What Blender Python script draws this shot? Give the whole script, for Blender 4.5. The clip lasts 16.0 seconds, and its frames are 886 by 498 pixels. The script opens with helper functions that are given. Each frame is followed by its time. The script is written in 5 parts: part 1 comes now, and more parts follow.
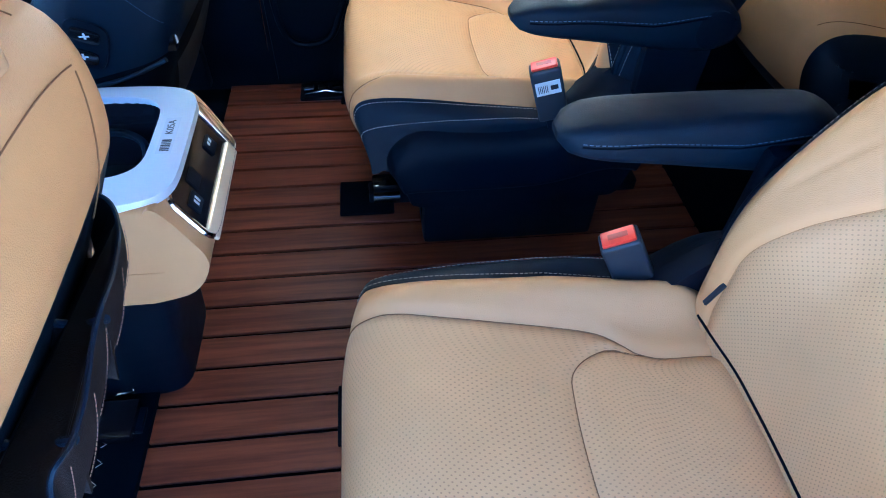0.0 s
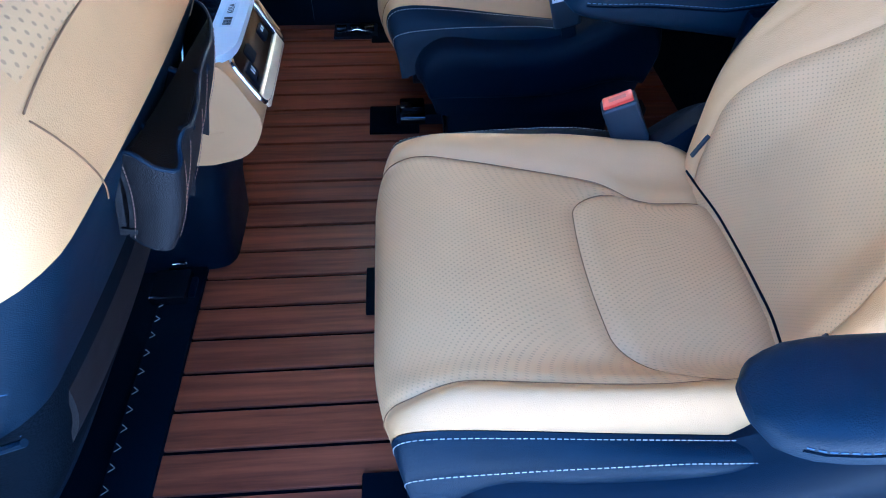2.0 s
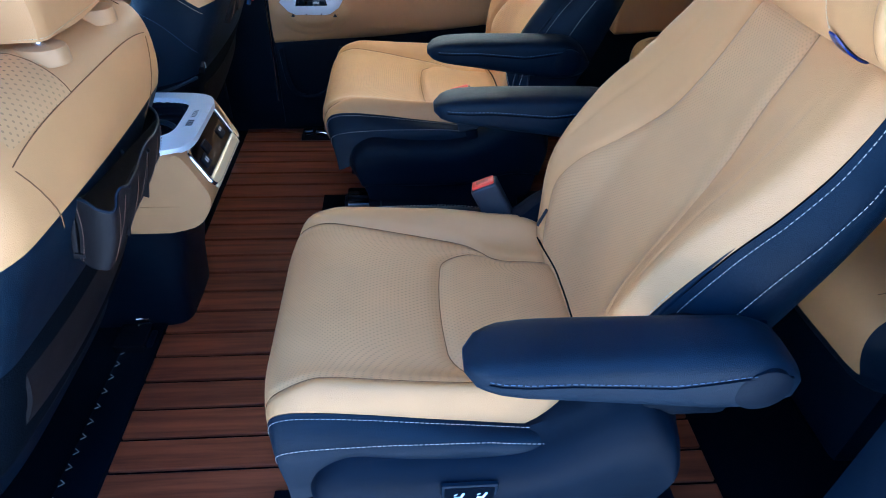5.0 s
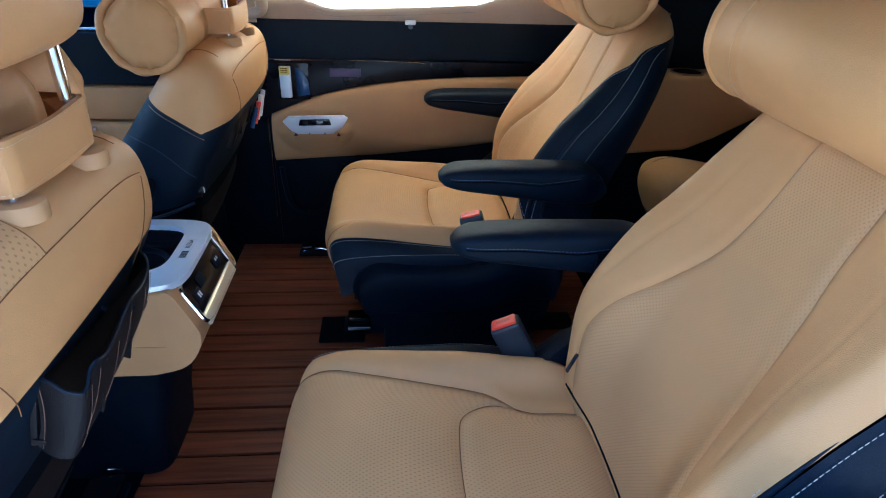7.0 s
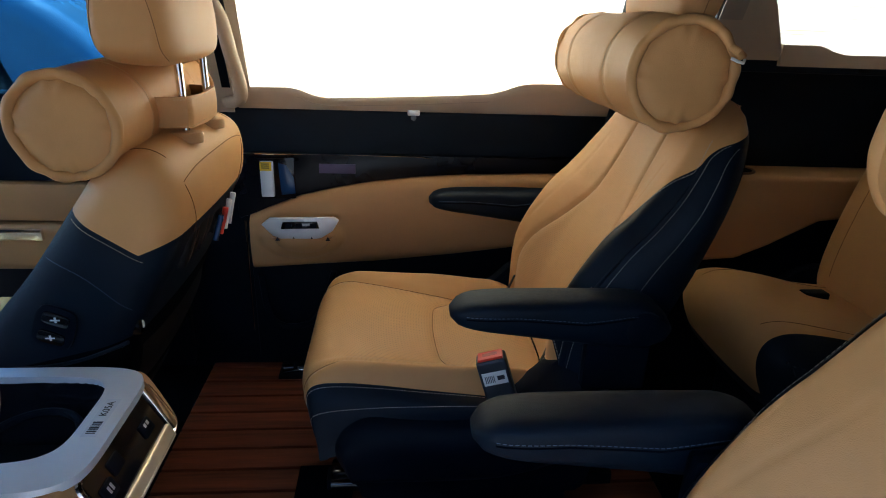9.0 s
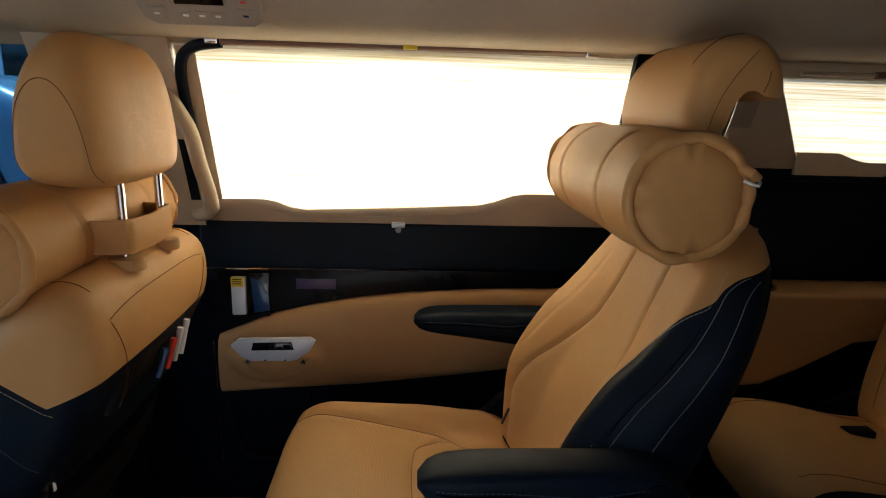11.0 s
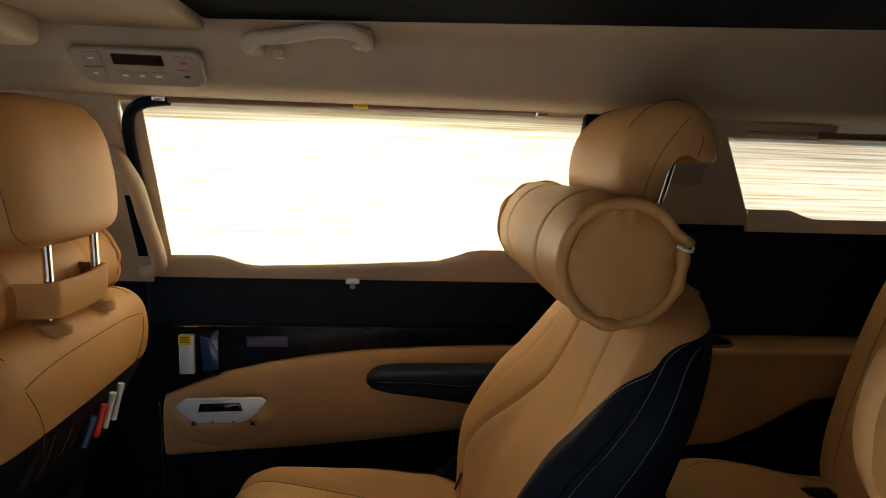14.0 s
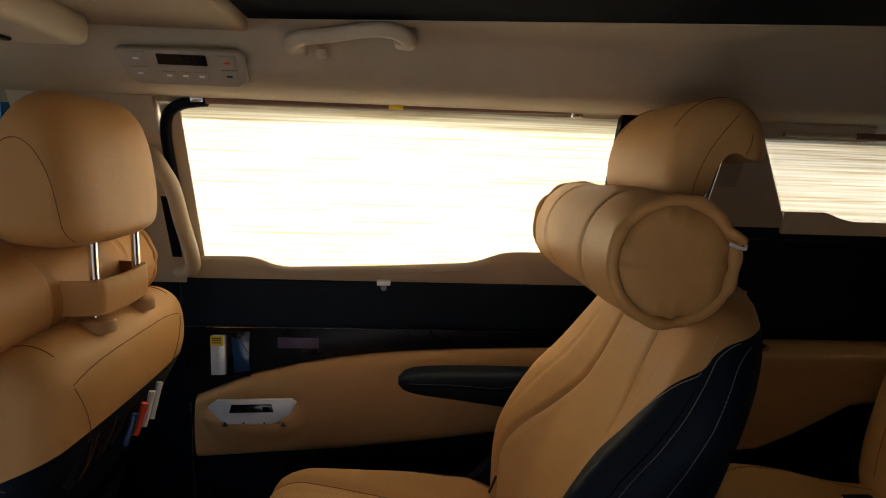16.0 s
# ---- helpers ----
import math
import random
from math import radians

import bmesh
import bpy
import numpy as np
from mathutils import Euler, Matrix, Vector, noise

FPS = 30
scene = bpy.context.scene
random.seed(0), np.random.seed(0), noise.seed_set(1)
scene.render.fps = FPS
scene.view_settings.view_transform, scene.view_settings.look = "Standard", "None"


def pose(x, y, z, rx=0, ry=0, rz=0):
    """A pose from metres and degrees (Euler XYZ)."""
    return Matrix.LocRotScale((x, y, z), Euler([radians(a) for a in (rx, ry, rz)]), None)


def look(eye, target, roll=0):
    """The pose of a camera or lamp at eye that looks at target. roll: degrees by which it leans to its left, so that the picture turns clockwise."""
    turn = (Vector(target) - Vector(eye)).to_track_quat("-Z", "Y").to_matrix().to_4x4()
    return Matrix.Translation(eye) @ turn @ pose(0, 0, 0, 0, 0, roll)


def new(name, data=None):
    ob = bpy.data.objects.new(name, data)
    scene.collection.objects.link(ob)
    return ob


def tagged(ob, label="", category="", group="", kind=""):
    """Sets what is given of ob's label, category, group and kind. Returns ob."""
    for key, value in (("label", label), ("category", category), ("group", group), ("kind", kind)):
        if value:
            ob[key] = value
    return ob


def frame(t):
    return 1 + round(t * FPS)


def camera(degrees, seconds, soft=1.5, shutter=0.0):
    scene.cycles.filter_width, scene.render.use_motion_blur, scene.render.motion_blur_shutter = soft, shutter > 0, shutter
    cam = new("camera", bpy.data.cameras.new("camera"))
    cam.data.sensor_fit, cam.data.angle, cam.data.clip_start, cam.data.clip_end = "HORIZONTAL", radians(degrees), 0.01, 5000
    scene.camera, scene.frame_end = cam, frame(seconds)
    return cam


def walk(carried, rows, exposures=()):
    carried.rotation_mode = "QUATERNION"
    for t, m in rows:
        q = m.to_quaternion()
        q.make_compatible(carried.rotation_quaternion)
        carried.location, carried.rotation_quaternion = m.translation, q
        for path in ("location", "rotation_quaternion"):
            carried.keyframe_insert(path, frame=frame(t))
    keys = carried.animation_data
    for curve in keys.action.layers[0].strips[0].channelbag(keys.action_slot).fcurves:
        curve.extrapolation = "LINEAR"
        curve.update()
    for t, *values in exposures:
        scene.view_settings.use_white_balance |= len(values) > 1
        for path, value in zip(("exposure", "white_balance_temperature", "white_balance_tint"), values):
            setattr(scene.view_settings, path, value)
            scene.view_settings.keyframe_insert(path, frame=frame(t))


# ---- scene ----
cam = camera(73.2, 16.0, soft=1.0)
PATH = [
    (0, (0.025, -0.656, 0.953), (0.208, 0.682, -0.523), 2.1),
    (0.5, (0.019, -0.709, 0.934), (0.187, 0.634, -0.539), 2.1),
    (1, (0.015, -0.784, 0.928), (0.162, 0.557, -0.549), 1.9),
    (1.5, (0.012, -0.843, 0.925), (0.143, 0.486, -0.563), 1.7),
    (2, (0.003, -0.875, 0.907), (0.123, 0.459, -0.578), 1.6),
    (2.5, (0.018, -0.917, 0.901), (0.121, 0.424, -0.579), 1.5),
    (3, (0.063, -0.988, 0.914), (0.175, 0.368, -0.552), 1.8),
    (5.3, (0.161, -1.094, 1.013), (0.293, 0.504, -0.183), 1.8),
    (5.5, (0.161, -1.087, 1.014), (0.296, 0.534, -0.150), 1.8),
    (6, (0.153, -1.060, 1.021), (0.298, 0.608, -0.072), 2.0),
    (6.5, (0.138, -1.016, 1.022), (0.296, 0.692, -0.006), 2.0),
    (7, (0.124, -0.968, 1.014), (0.290, 0.770, 0.037), 2.1),
    (7.5, (0.104, -0.917, 0.989), (0.288, 0.847, 0.064), 2.5),
    (8, (0.096, -0.867, 0.969), (0.281, 0.926, 0.103), 2.4),
    (8.5, (0.107, -0.773, 0.979), (0.290, 1.046, 0.170), 2.3),
    (9, (0.129, -0.662, 0.979), (0.297, 1.188, 0.240), 2.2),
    (9.5, (0.142, -0.596, 0.989), (0.296, 1.281, 0.314), 2.3),
    (10, (0.176, -0.548, 0.999), (0.311, 1.351, 0.389), 2.1),
    (10.2, (0.183, -0.538, 1.002), (0.316, 1.371, 0.422), 2.0),
    (12.3, (0.204, -0.505, 1.012), (0.307, 1.460, 0.655), 1.6),
    (12.5, (0.205, -0.506, 1.020), (0.319, 1.459, 0.661), 1.8),
    (13, (0.229, -0.508, 1.022), (0.363, 1.460, 0.689), 1.8),
    (13.5, (0.246, -0.500, 1.025), (0.401, 1.468, 0.705), 1.9),
    (14, (0.260, -0.497, 1.030), (0.435, 1.471, 0.718), 2.0),
    (14.5, (0.269, -0.494, 1.030), (0.458, 1.474, 0.726), 2.1),
    (15, (0.268, -0.492, 1.028), (0.459, 1.476, 0.734), 2.0),
    (15.5, (0.243, -0.493, 1.023), (0.406, 1.479, 0.732), 2.0),
    (16, (0.215, -0.492, 1.016), (0.354, 1.482, 0.727), 2.0),
]
from mathutils.bvhtree import BVHTree

EXPOSURES = [(0, 3.88, 4080, 4), (0.5, 3.93, 3980, 4), (1.5, 3.83, 3920, 4), (2, 3.72, 3860, 4), (3, 3.65, 3950, 4), (5.5, 3.17, 4380, 4), (7, 2.9, 4600, 4), (8, 2.62, 4650, 4), (9, 2.22, 5300, 4), (10, 2.02, 5950, 8), (12.5, 1.64, 6450, 8), (16, 1.32, 6600, 8)]
walk(cam, [(t, look(eye, target, roll)) for t, eye, target, roll in PATH], EXPOSURES)

# ---- light ----
SUN_EL, SUN_AZ = 66.0, 100.0   # azimuth in the plan, anticlockwise from +x
world = bpy.data.worlds.new("sky")
scene.world = world
world.use_nodes = True
wn = world.node_tree
sky = wn.nodes.new("ShaderNodeTexSky")
sky.sky_type = 'NISHITA'
sky.sun_disc = False
sky.sun_elevation = radians(SUN_EL)
sky.sun_rotation = radians(90 - SUN_AZ)
wn.nodes["Background"].inputs[1].default_value = 0.15
wn.links.new(sky.outputs[0], wn.nodes["Background"].inputs[0])
sun = new("sun", bpy.data.lights.new("sun", 'SUN'))
sun.data.energy, sun.data.angle, sun.data.color = 4.0, radians(0.5), (1.0, 0.95, 0.88)
sun.matrix_world = look((0, 0, 0), (-math.cos(radians(SUN_AZ)) * math.cos(radians(SUN_EL)),
                                    -math.sin(radians(SUN_AZ)) * math.cos(radians(SUN_EL)), -math.sin(radians(SUN_EL))))


def window_lamp(name, m, sx, sy, watts):
    ob = new(name, bpy.data.lights.new(name, 'AREA'))
    ob.data.shape, ob.data.size, ob.data.size_y, ob.data.energy = 'RECTANGLE', sx, sy, watts
    ob.data.color = (1.0, 0.88, 0.70)
    ob.matrix_world = m
    return ob


window_lamp("daylight_side_window", look((0.2, 1.05, 1.0), (0.2, 0.2, 0.88)), 1.0, 0.5, 2.5)


# ---- materials ----
def material(name, rgb, rough=0.5, metal=0.0, grain=0.0, grain_size=900.0, mottle=0.08, mottle_size=9.0, coat=0.0, spec=0.5, rough_var=0.1):
    m = bpy.data.materials.new(name)
    m.use_nodes = True
    n, l = m.node_tree.nodes, m.node_tree.links
    b = n["Principled BSDF"]
    b.inputs["Roughness"].default_value, b.inputs["Metallic"].default_value = rough, metal
    b.inputs["Coat Weight"].default_value = coat
    b.inputs["Specular IOR Level"].default_value = spec
    tc = n.new("ShaderNodeTexCoord")
    big = n.new("ShaderNodeTexNoise")
    big.inputs["Scale"].default_value, big.inputs["Detail"].default_value = mottle_size, 5
    l.new(tc.outputs["Object"], big.inputs["Vector"])
    ramp = n.new("ShaderNodeValToRGB")
    ramp.color_ramp.elements[0].position, ramp.color_ramp.elements[1].position = 0.3, 0.7
    ramp.color_ramp.elements[0].color = (*[c * (1 - mottle) for c in rgb], 1)
    ramp.color_ramp.elements[1].color = (*[min(1, c * (1 + mottle)) for c in rgb], 1)
    l.new(big.outputs["Fac"], ramp.inputs[0])
    l.new(ramp.outputs[0], b.inputs["Base Color"])
    if rough_var:
        mr = n.new("ShaderNodeMapRange")
        mr.inputs[3].default_value, mr.inputs[4].default_value = max(0.02, rough - rough_var), min(1, rough + rough_var)
        l.new(big.outputs["Fac"], mr.inputs[0])
        l.new(mr.outputs[0], b.inputs["Roughness"])
    if grain:
        v = n.new("ShaderNodeTexVoronoi")
        v.inputs["Scale"].default_value = grain_size
        l.new(tc.outputs["Object"], v.inputs["Vector"])
        bump = n.new("ShaderNodeBump")
        bump.inputs["Strength"].default_value, bump.inputs["Distance"].default_value = grain, 0.0006
        l.new(v.outputs["Distance"], bump.inputs["Height"])
        # soft wrinkles under the grain
        w = n.new("ShaderNodeTexNoise")
        w.inputs["Scale"].default_value, w.inputs["Detail"].default_value = 28, 3
        l.new(tc.outputs["Object"], w.inputs["Vector"])
        b2 = n.new("ShaderNodeBump")
        b2.inputs["Strength"].default_value, b2.inputs["Distance"].default_value = 0.25, 0.004
        l.new(w.outputs["Fac"], b2.inputs["Height"])
        l.new(b2.outputs[0], bump.inputs["Normal"])
        l.new(bump.outputs[0], b.inputs["Normal"])
    return m


def perforated(name, rgb, pitch=0.0046, depth=0.6):
    """Leather with rows of small punched holes, laid out on the UV map in metres."""
    m = material(name, rgb, 0.52, grain=0.25, mottle=0.05, spec=0.35)
    n, l = m.node_tree.nodes, m.node_tree.links
    b = n["Principled BSDF"]
    uv = n.new("ShaderNodeUVMap")
    sc = n.new("ShaderNodeVectorMath")
    sc.operation = 'SCALE'
    sc.inputs["Scale"].default_value = 1 / pitch
    l.new(uv.outputs[0], sc.inputs[0])
    rot = n.new("ShaderNodeVectorRotate")
    rot.rotation_type = 'Z_AXIS'
    rot.inputs["Angle"].default_value = radians(45)
    l.new(sc.outputs[0], rot.inputs["Vector"])
    fr = n.new("ShaderNodeVectorMath")
    fr.operation = 'FRACTION'
    l.new(rot.outputs[0], fr.inputs[0])
    d = n.new("ShaderNodeVectorMath")
    d.operation = 'DISTANCE'
    d.inputs[1].default_value = (0.5, 0.5, 0)
    l.new(fr.outputs[0], d.inputs[0])
    mr = n.new("ShaderNodeMapRange")
    mr.inputs[1].default_value, mr.inputs[2].default_value = 0.12, 0.23
    l.new(d.outputs["Value"], mr.inputs[0])
    mix = n.new("ShaderNodeMix")
    mix.data_type = 'RGBA'
    mix.inputs[6].default_value = (*[c * depth for c in rgb], 1)
    old = b.inputs["Base Color"].links[0].from_socket
    # a noise mask fades the holes out in patches
    hole_fade = n.new("ShaderNodeTexNoise")
    hole_fade.inputs["Scale"].default_value, hole_fade.inputs["Detail"].default_value = 7, 2
    l.new(n.new("ShaderNodeTexCoord").outputs["Object"], hole_fade.inputs["Vector"])
    band = n.new("ShaderNodeMapRange")
    band.inputs[1].default_value, band.inputs[2].default_value = 0.42, 0.62
    band.inputs[3].default_value, band.inputs[4].default_value = 0.6, 0.0
    l.new(hole_fade.outputs["Fac"], band.inputs[0])
    most = n.new("ShaderNodeMath")
    most.operation = 'MAXIMUM'
    l.new(mr.outputs[0], most.inputs[0])
    l.new(band.outputs[0], most.inputs[1])
    l.new(most.outputs[0], mix.inputs[0])
    l.new(old, mix.inputs[7])
    l.new(mix.outputs[2], b.inputs["Base Color"])
    return m


def wood(name):
    m = material(name, (0.1, 0.03, 0.012), 0.46, mottle=0.3, coat=0.03, spec=0.28)
    n, l = m.node_tree.nodes, m.node_tree.links
    b = n["Principled BSDF"]
    tc = n.new("ShaderNodeTexCoord")
    oi = n.new("ShaderNodeObjectInfo")
    off = n.new("ShaderNodeVectorMath")
    off.operation = 'MULTIPLY_ADD'
    off.inputs[1].default_value = (3.5, 60, 60)
    cm = n.new("ShaderNodeCombineXYZ")
    mu = n.new("ShaderNodeMath")
    mu.operation = 'MULTIPLY'
    mu.inputs[1].default_value = 37
    l.new(oi.outputs["Random"], mu.inputs[0])
    for i in range(3):
        l.new(mu.outputs[0], cm.inputs[i])
    l.new(tc.outputs["Object"], off.inputs[0])
    l.new(cm.outputs[0], off.inputs[2])
    no = n.new("ShaderNodeTexNoise")
    no.inputs["Scale"].default_value, no.inputs["Detail"].default_value, no.inputs["Roughness"].default_value = 1.0, 7, 0.6
    l.new(off.outputs[0], no.inputs["Vector"])
    r = n.new("ShaderNodeValToRGB")
    e = r.color_ramp.elements
    e[0].position, e[1].position = 0.25, 0.8
    e[0].color, e[1].color = (0.06, 0.0135, 0.0055, 1), (0.29, 0.078, 0.028, 1)
    l.new(no.outputs["Fac"], r.inputs[0])
    mix = n.new("ShaderNodeMix")
    mix.data_type, mix.blend_type = 'RGBA', 'MULTIPLY'
    mix.inputs[0].default_value = 0.5
    mr = n.new("ShaderNodeMapRange")
    mr.inputs[3].default_value, mr.inputs[4].default_value = 0.65, 1.15
    l.new(oi.outputs["Random"], mr.inputs[0])
    l.new(r.outputs[0], mix.inputs[6])
    l.new(mr.outputs[0], mix.inputs[7])
    l.new(mix.outputs[2], b.inputs["Base Color"])
    bump = n.new("ShaderNodeBump")
    bump.inputs["Strength"].default_value, bump.inputs["Distance"].default_value = 0.3, 0.0008
    l.new(no.outputs["Fac"], bump.inputs["Height"])
    l.new(bump.outputs[0], b.inputs["Normal"])
    return m


TAN = (0.585, 0.307, 0.108)
M_TAN = material("tan_leather", TAN, 0.52, grain=0.3, mottle=0.05, spec=0.32)
M_PERF = perforated("perforated_tan_leather", (0.58, 0.32, 0.123))
M_PERF_COARSE = perforated("coarse_perforated_leather", (0.585, 0.32, 0.12), 0.0064, 0.45)
M_TANTHREAD = material("tan_thread", (0.62, 0.45, 0.26), 0.8, rough_var=0)
# brown that paints the soft shade in the backrest's creased seams
M_CREASE_SHADE = material("crease_shade", (0.42, 0.22, 0.08), 0.8, spec=0.1)
M_BUCKLE = material("charcoal_plastic", (0.022, 0.027, 0.034), 0.45, grain=0.2, mottle=0.15)
M_TANPANEL = material("tan_trim", (0.5, 0.275, 0.105), 0.55, grain=0.3, mottle=0.05)
M_BLACK = material("black_leather", (0.0032, 0.0082, 0.0165), 0.5, grain=0.35, mottle=0.2, spec=0.17)
M_PLASTIC = material("black_plastic", (0.0016, 0.0045, 0.0105), 0.5, grain=0.3, grain_size=1500, mottle=0.2, spec=0.11)
M_NET = material("black_net", (0.0012, 0.0024, 0.0045), 0.8, grain=0.6, grain_size=350, mottle=0.3, spec=0.05)
M_GLOSS = material("gloss_black", (0.006, 0.006, 0.008), 0.12, mottle=0.1, rough_var=0.03)
M_CHROME = material("chrome", (0.8, 0.8, 0.82), 0.12, 1.0, mottle=0.03, rough_var=0.05)
M_SATIN = material("satin_silver_plastic", (0.72, 0.75, 0.8), 0.35, 0.15, mottle=0.03, rough_var=0.05)
M_SILVER = material("silver_trim", (0.8, 0.83, 0.87), 0.38, 0.4, mottle=0.04, rough_var=0.06)
M_THREAD = material("pale_thread", (0.5, 0.44, 0.36), 0.8, rough_var=0)
M_DARKTHREAD = material("blue_thread", (0.1, 0.13, 0.18), 0.8, rough_var=0)
M_HEAD = material("beige_headliner", (0.45, 0.36, 0.25), 0.9, grain=0.5, grain_size=500, mottle=0.05)
M_BEIGE = material("beige_plastic", (0.52, 0.42, 0.3), 0.6, grain=0.2, mottle=0.05)
M_RED = material("red_plastic", (0.75, 0.045, 0.02), 0.35, mottle=0.05)
M_WHITE = material("white_label", (0.8, 0.8, 0.78), 0.6, mottle=0.03)
M_INK = material("black_ink", (0.02, 0.02, 0.025), 0.6)
M_YELLOW = material("yellow_label", (0.85, 0.62, 0.02), 0.5)
M_WOOD = wood("reddish_brown_boards")
M_SEAM = material("dark_joint", (0.0015, 0.003, 0.006), 0.8, spec=0.03)
M_ORGANISER = material("brown_black_leather", (0.010, 0.008, 0.008), 0.55, grain=0.4, mottle=0.2, spec=0.15)
M_CONCRETE = material("concrete", (0.38, 0.37, 0.36), 0.9, grain=0.3, grain_size=300, mottle=0.2, mottle_size=1.5)
M_GREYPLASTIC = material("grey_beige_plastic", (0.36, 0.3, 0.23), 0.55, mottle=0.04)
M_BROWNBAR = material("brown_rail", (0.2, 0.1, 0.06), 0.5)
M_SEAMLINE = material("brown_seam", (0.2, 0.1, 0.04), 0.85, spec=0.1)


def glass(name, rgb):
    m = bpy.data.materials.new(name)
    m.use_nodes = True
    b = m.node_tree.nodes["Principled BSDF"]
    b.inputs["Base Color"].default_value = (*rgb, 1)
    b.inputs["Roughness"].default_value = 0.02
    b.inputs["Transmission Weight"].default_value = 1.0
    b.inputs["IOR"].default_value = 1.1
    return m


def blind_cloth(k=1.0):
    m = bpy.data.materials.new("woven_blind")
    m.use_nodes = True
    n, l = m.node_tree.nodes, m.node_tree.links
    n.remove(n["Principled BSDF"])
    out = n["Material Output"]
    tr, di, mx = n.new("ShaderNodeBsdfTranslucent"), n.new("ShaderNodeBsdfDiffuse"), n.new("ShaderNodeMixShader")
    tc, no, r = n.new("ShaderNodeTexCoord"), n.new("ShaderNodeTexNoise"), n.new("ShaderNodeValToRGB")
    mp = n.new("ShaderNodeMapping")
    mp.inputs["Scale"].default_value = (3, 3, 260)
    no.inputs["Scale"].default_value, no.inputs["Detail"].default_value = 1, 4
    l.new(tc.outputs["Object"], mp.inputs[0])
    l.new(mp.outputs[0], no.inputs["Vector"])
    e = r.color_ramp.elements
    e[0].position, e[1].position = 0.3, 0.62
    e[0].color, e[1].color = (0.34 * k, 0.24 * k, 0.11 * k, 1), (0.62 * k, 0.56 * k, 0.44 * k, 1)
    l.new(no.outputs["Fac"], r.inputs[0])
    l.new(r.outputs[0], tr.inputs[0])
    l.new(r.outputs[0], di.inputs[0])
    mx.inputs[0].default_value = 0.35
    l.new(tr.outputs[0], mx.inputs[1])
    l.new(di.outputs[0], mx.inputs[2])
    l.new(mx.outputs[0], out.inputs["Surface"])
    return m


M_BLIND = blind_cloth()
# same cloth with its colour scaled down, to dim the light on the third row
M_BLIND_DIMMED = blind_cloth(0.64)
M_GLASS = glass("tinted_glass", (0.6, 0.75, 0.85))


# ---- mesh helpers ----
def part(name, bm, mat, parent=None, label=""):
    me = bpy.data.meshes.new(name)
    bmesh.ops.recalc_face_normals(bm, faces=bm.faces)
    for f in bm.faces:
        f.smooth = True
    bm.to_mesh(me)
    bm.free()
    me.set_sharp_from_angle(angle=radians(42))
    me.materials.append(mat)
    ob = new(name, me)
    if parent:
        ob.parent = parent
    if label:
        ob["label"] = label
    return ob


def thing(name, label, category, group="", at=None, kind=""):
    ob = new(name)
    ob.empty_display_size = 0.05
    if at is not None:
        ob.matrix_basis = at
    return tagged(ob, label, category, group, kind)


def grid(fn, nu, nv, uv=None, back=None, bm=None):
    """A sheet through fn(u, v), u and v from 0 to 1; back: thickness, closed behind along its normals."""
    bm = bm or bmesh.new()
    rows = [[bm.verts.new(fn(i / nu, j / nv)) for j in range(nv + 1)] for i in range(nu + 1)]
    lay = bm.loops.layers.uv.verify() if uv else None
    for i in range(nu):
        for j in range(nv):
            ids = ((i, j), (i + 1, j), (i + 1, j + 1), (i, j + 1))
            try:
                f = bm.faces.new([rows[a][b] for a, b in ids])
            except ValueError:
                continue
            if uv:
                for lp, (a, b) in zip(f.loops, ids):
                    lp[lay].uv = uv(a / nu, b / nv)
    if back:
        edge = [rows[i][0] for i in range(nu + 1)] + [rows[nu][j] for j in range(1, nv + 1)]
        edge += [rows[i][nv] for i in range(nu - 1, -1, -1)] + [rows[0][j] for j in range(nv - 1, 0, -1)]
        low = [bm.verts.new(v.co + Vector(back)) for v in edge]
        k = len(edge)
        for i in range(k):
            try:
                bm.faces.new((edge[i], edge[(i + 1) % k], low[(i + 1) % k], low[i]))
            except ValueError:
                pass
        bm.faces.new(low)
    return bm


def loft(rings, bm=None, caps=True):
    bm = bm or bmesh.new()
    vs = [[bm.verts.new(p) for p in ring] for ring in rings]
    k = len(vs[0])
    for a, b in zip(vs, vs[1:]):
        for i in range(k):
            bm.faces.new((a[i], a[(i + 1) % k], b[(i + 1) % k], b[i]))
    if caps:
        bm.faces.new(vs[0][::-1])
        bm.faces.new(vs[-1])
    return bm


def tube(pts, r, sides=8, bm=None):
    pts = [Vector(p) for p in pts]
    rings, a = [], None
    for i, p in enumerate(pts):
        d = (pts[min(i + 1, len(pts) - 1)] - pts[max(i - 1, 0)]).normalized()
        if a is None:
            a = d.cross(Vector((0, 0, 1)) if abs(d.z) < 0.9 else Vector((1, 0, 0)))
        a = (a - d * a.dot(d)).normalized()
        b = d.cross(a)
        rr = r[i] if isinstance(r, (list, tuple)) else r
        rings.append([p + rr * (math.cos(t) * a + math.sin(t) * b) for t in (2 * math.pi * k / sides for k in range(sides))])
    return loft(rings, bm)


def box(x0, x1, y0, y1, z0, z1, r=0.004, seg=2, bm=None, m=None):
    own = bmesh.new()
    bmesh.ops.create_cube(own, size=1, matrix=Matrix.LocRotScale(((x0 + x1) / 2, (y0 + y1) / 2, (z0 + z1) / 2), None, (x1 - x0, y1 - y0, z1 - z0)))
    if r:
        bmesh.ops.bevel(own, geom=own.edges[:], offset=r, segments=seg, affect='EDGES', profile=0.6)
    if m is not None:
        own.transform(m)
    if bm is None:
        return own
    me = bpy.data.meshes.new("tmp")
    own.to_mesh(me)
    own.free()
    bm.from_mesh(me)
    bpy.data.meshes.remove(me)
    return bm


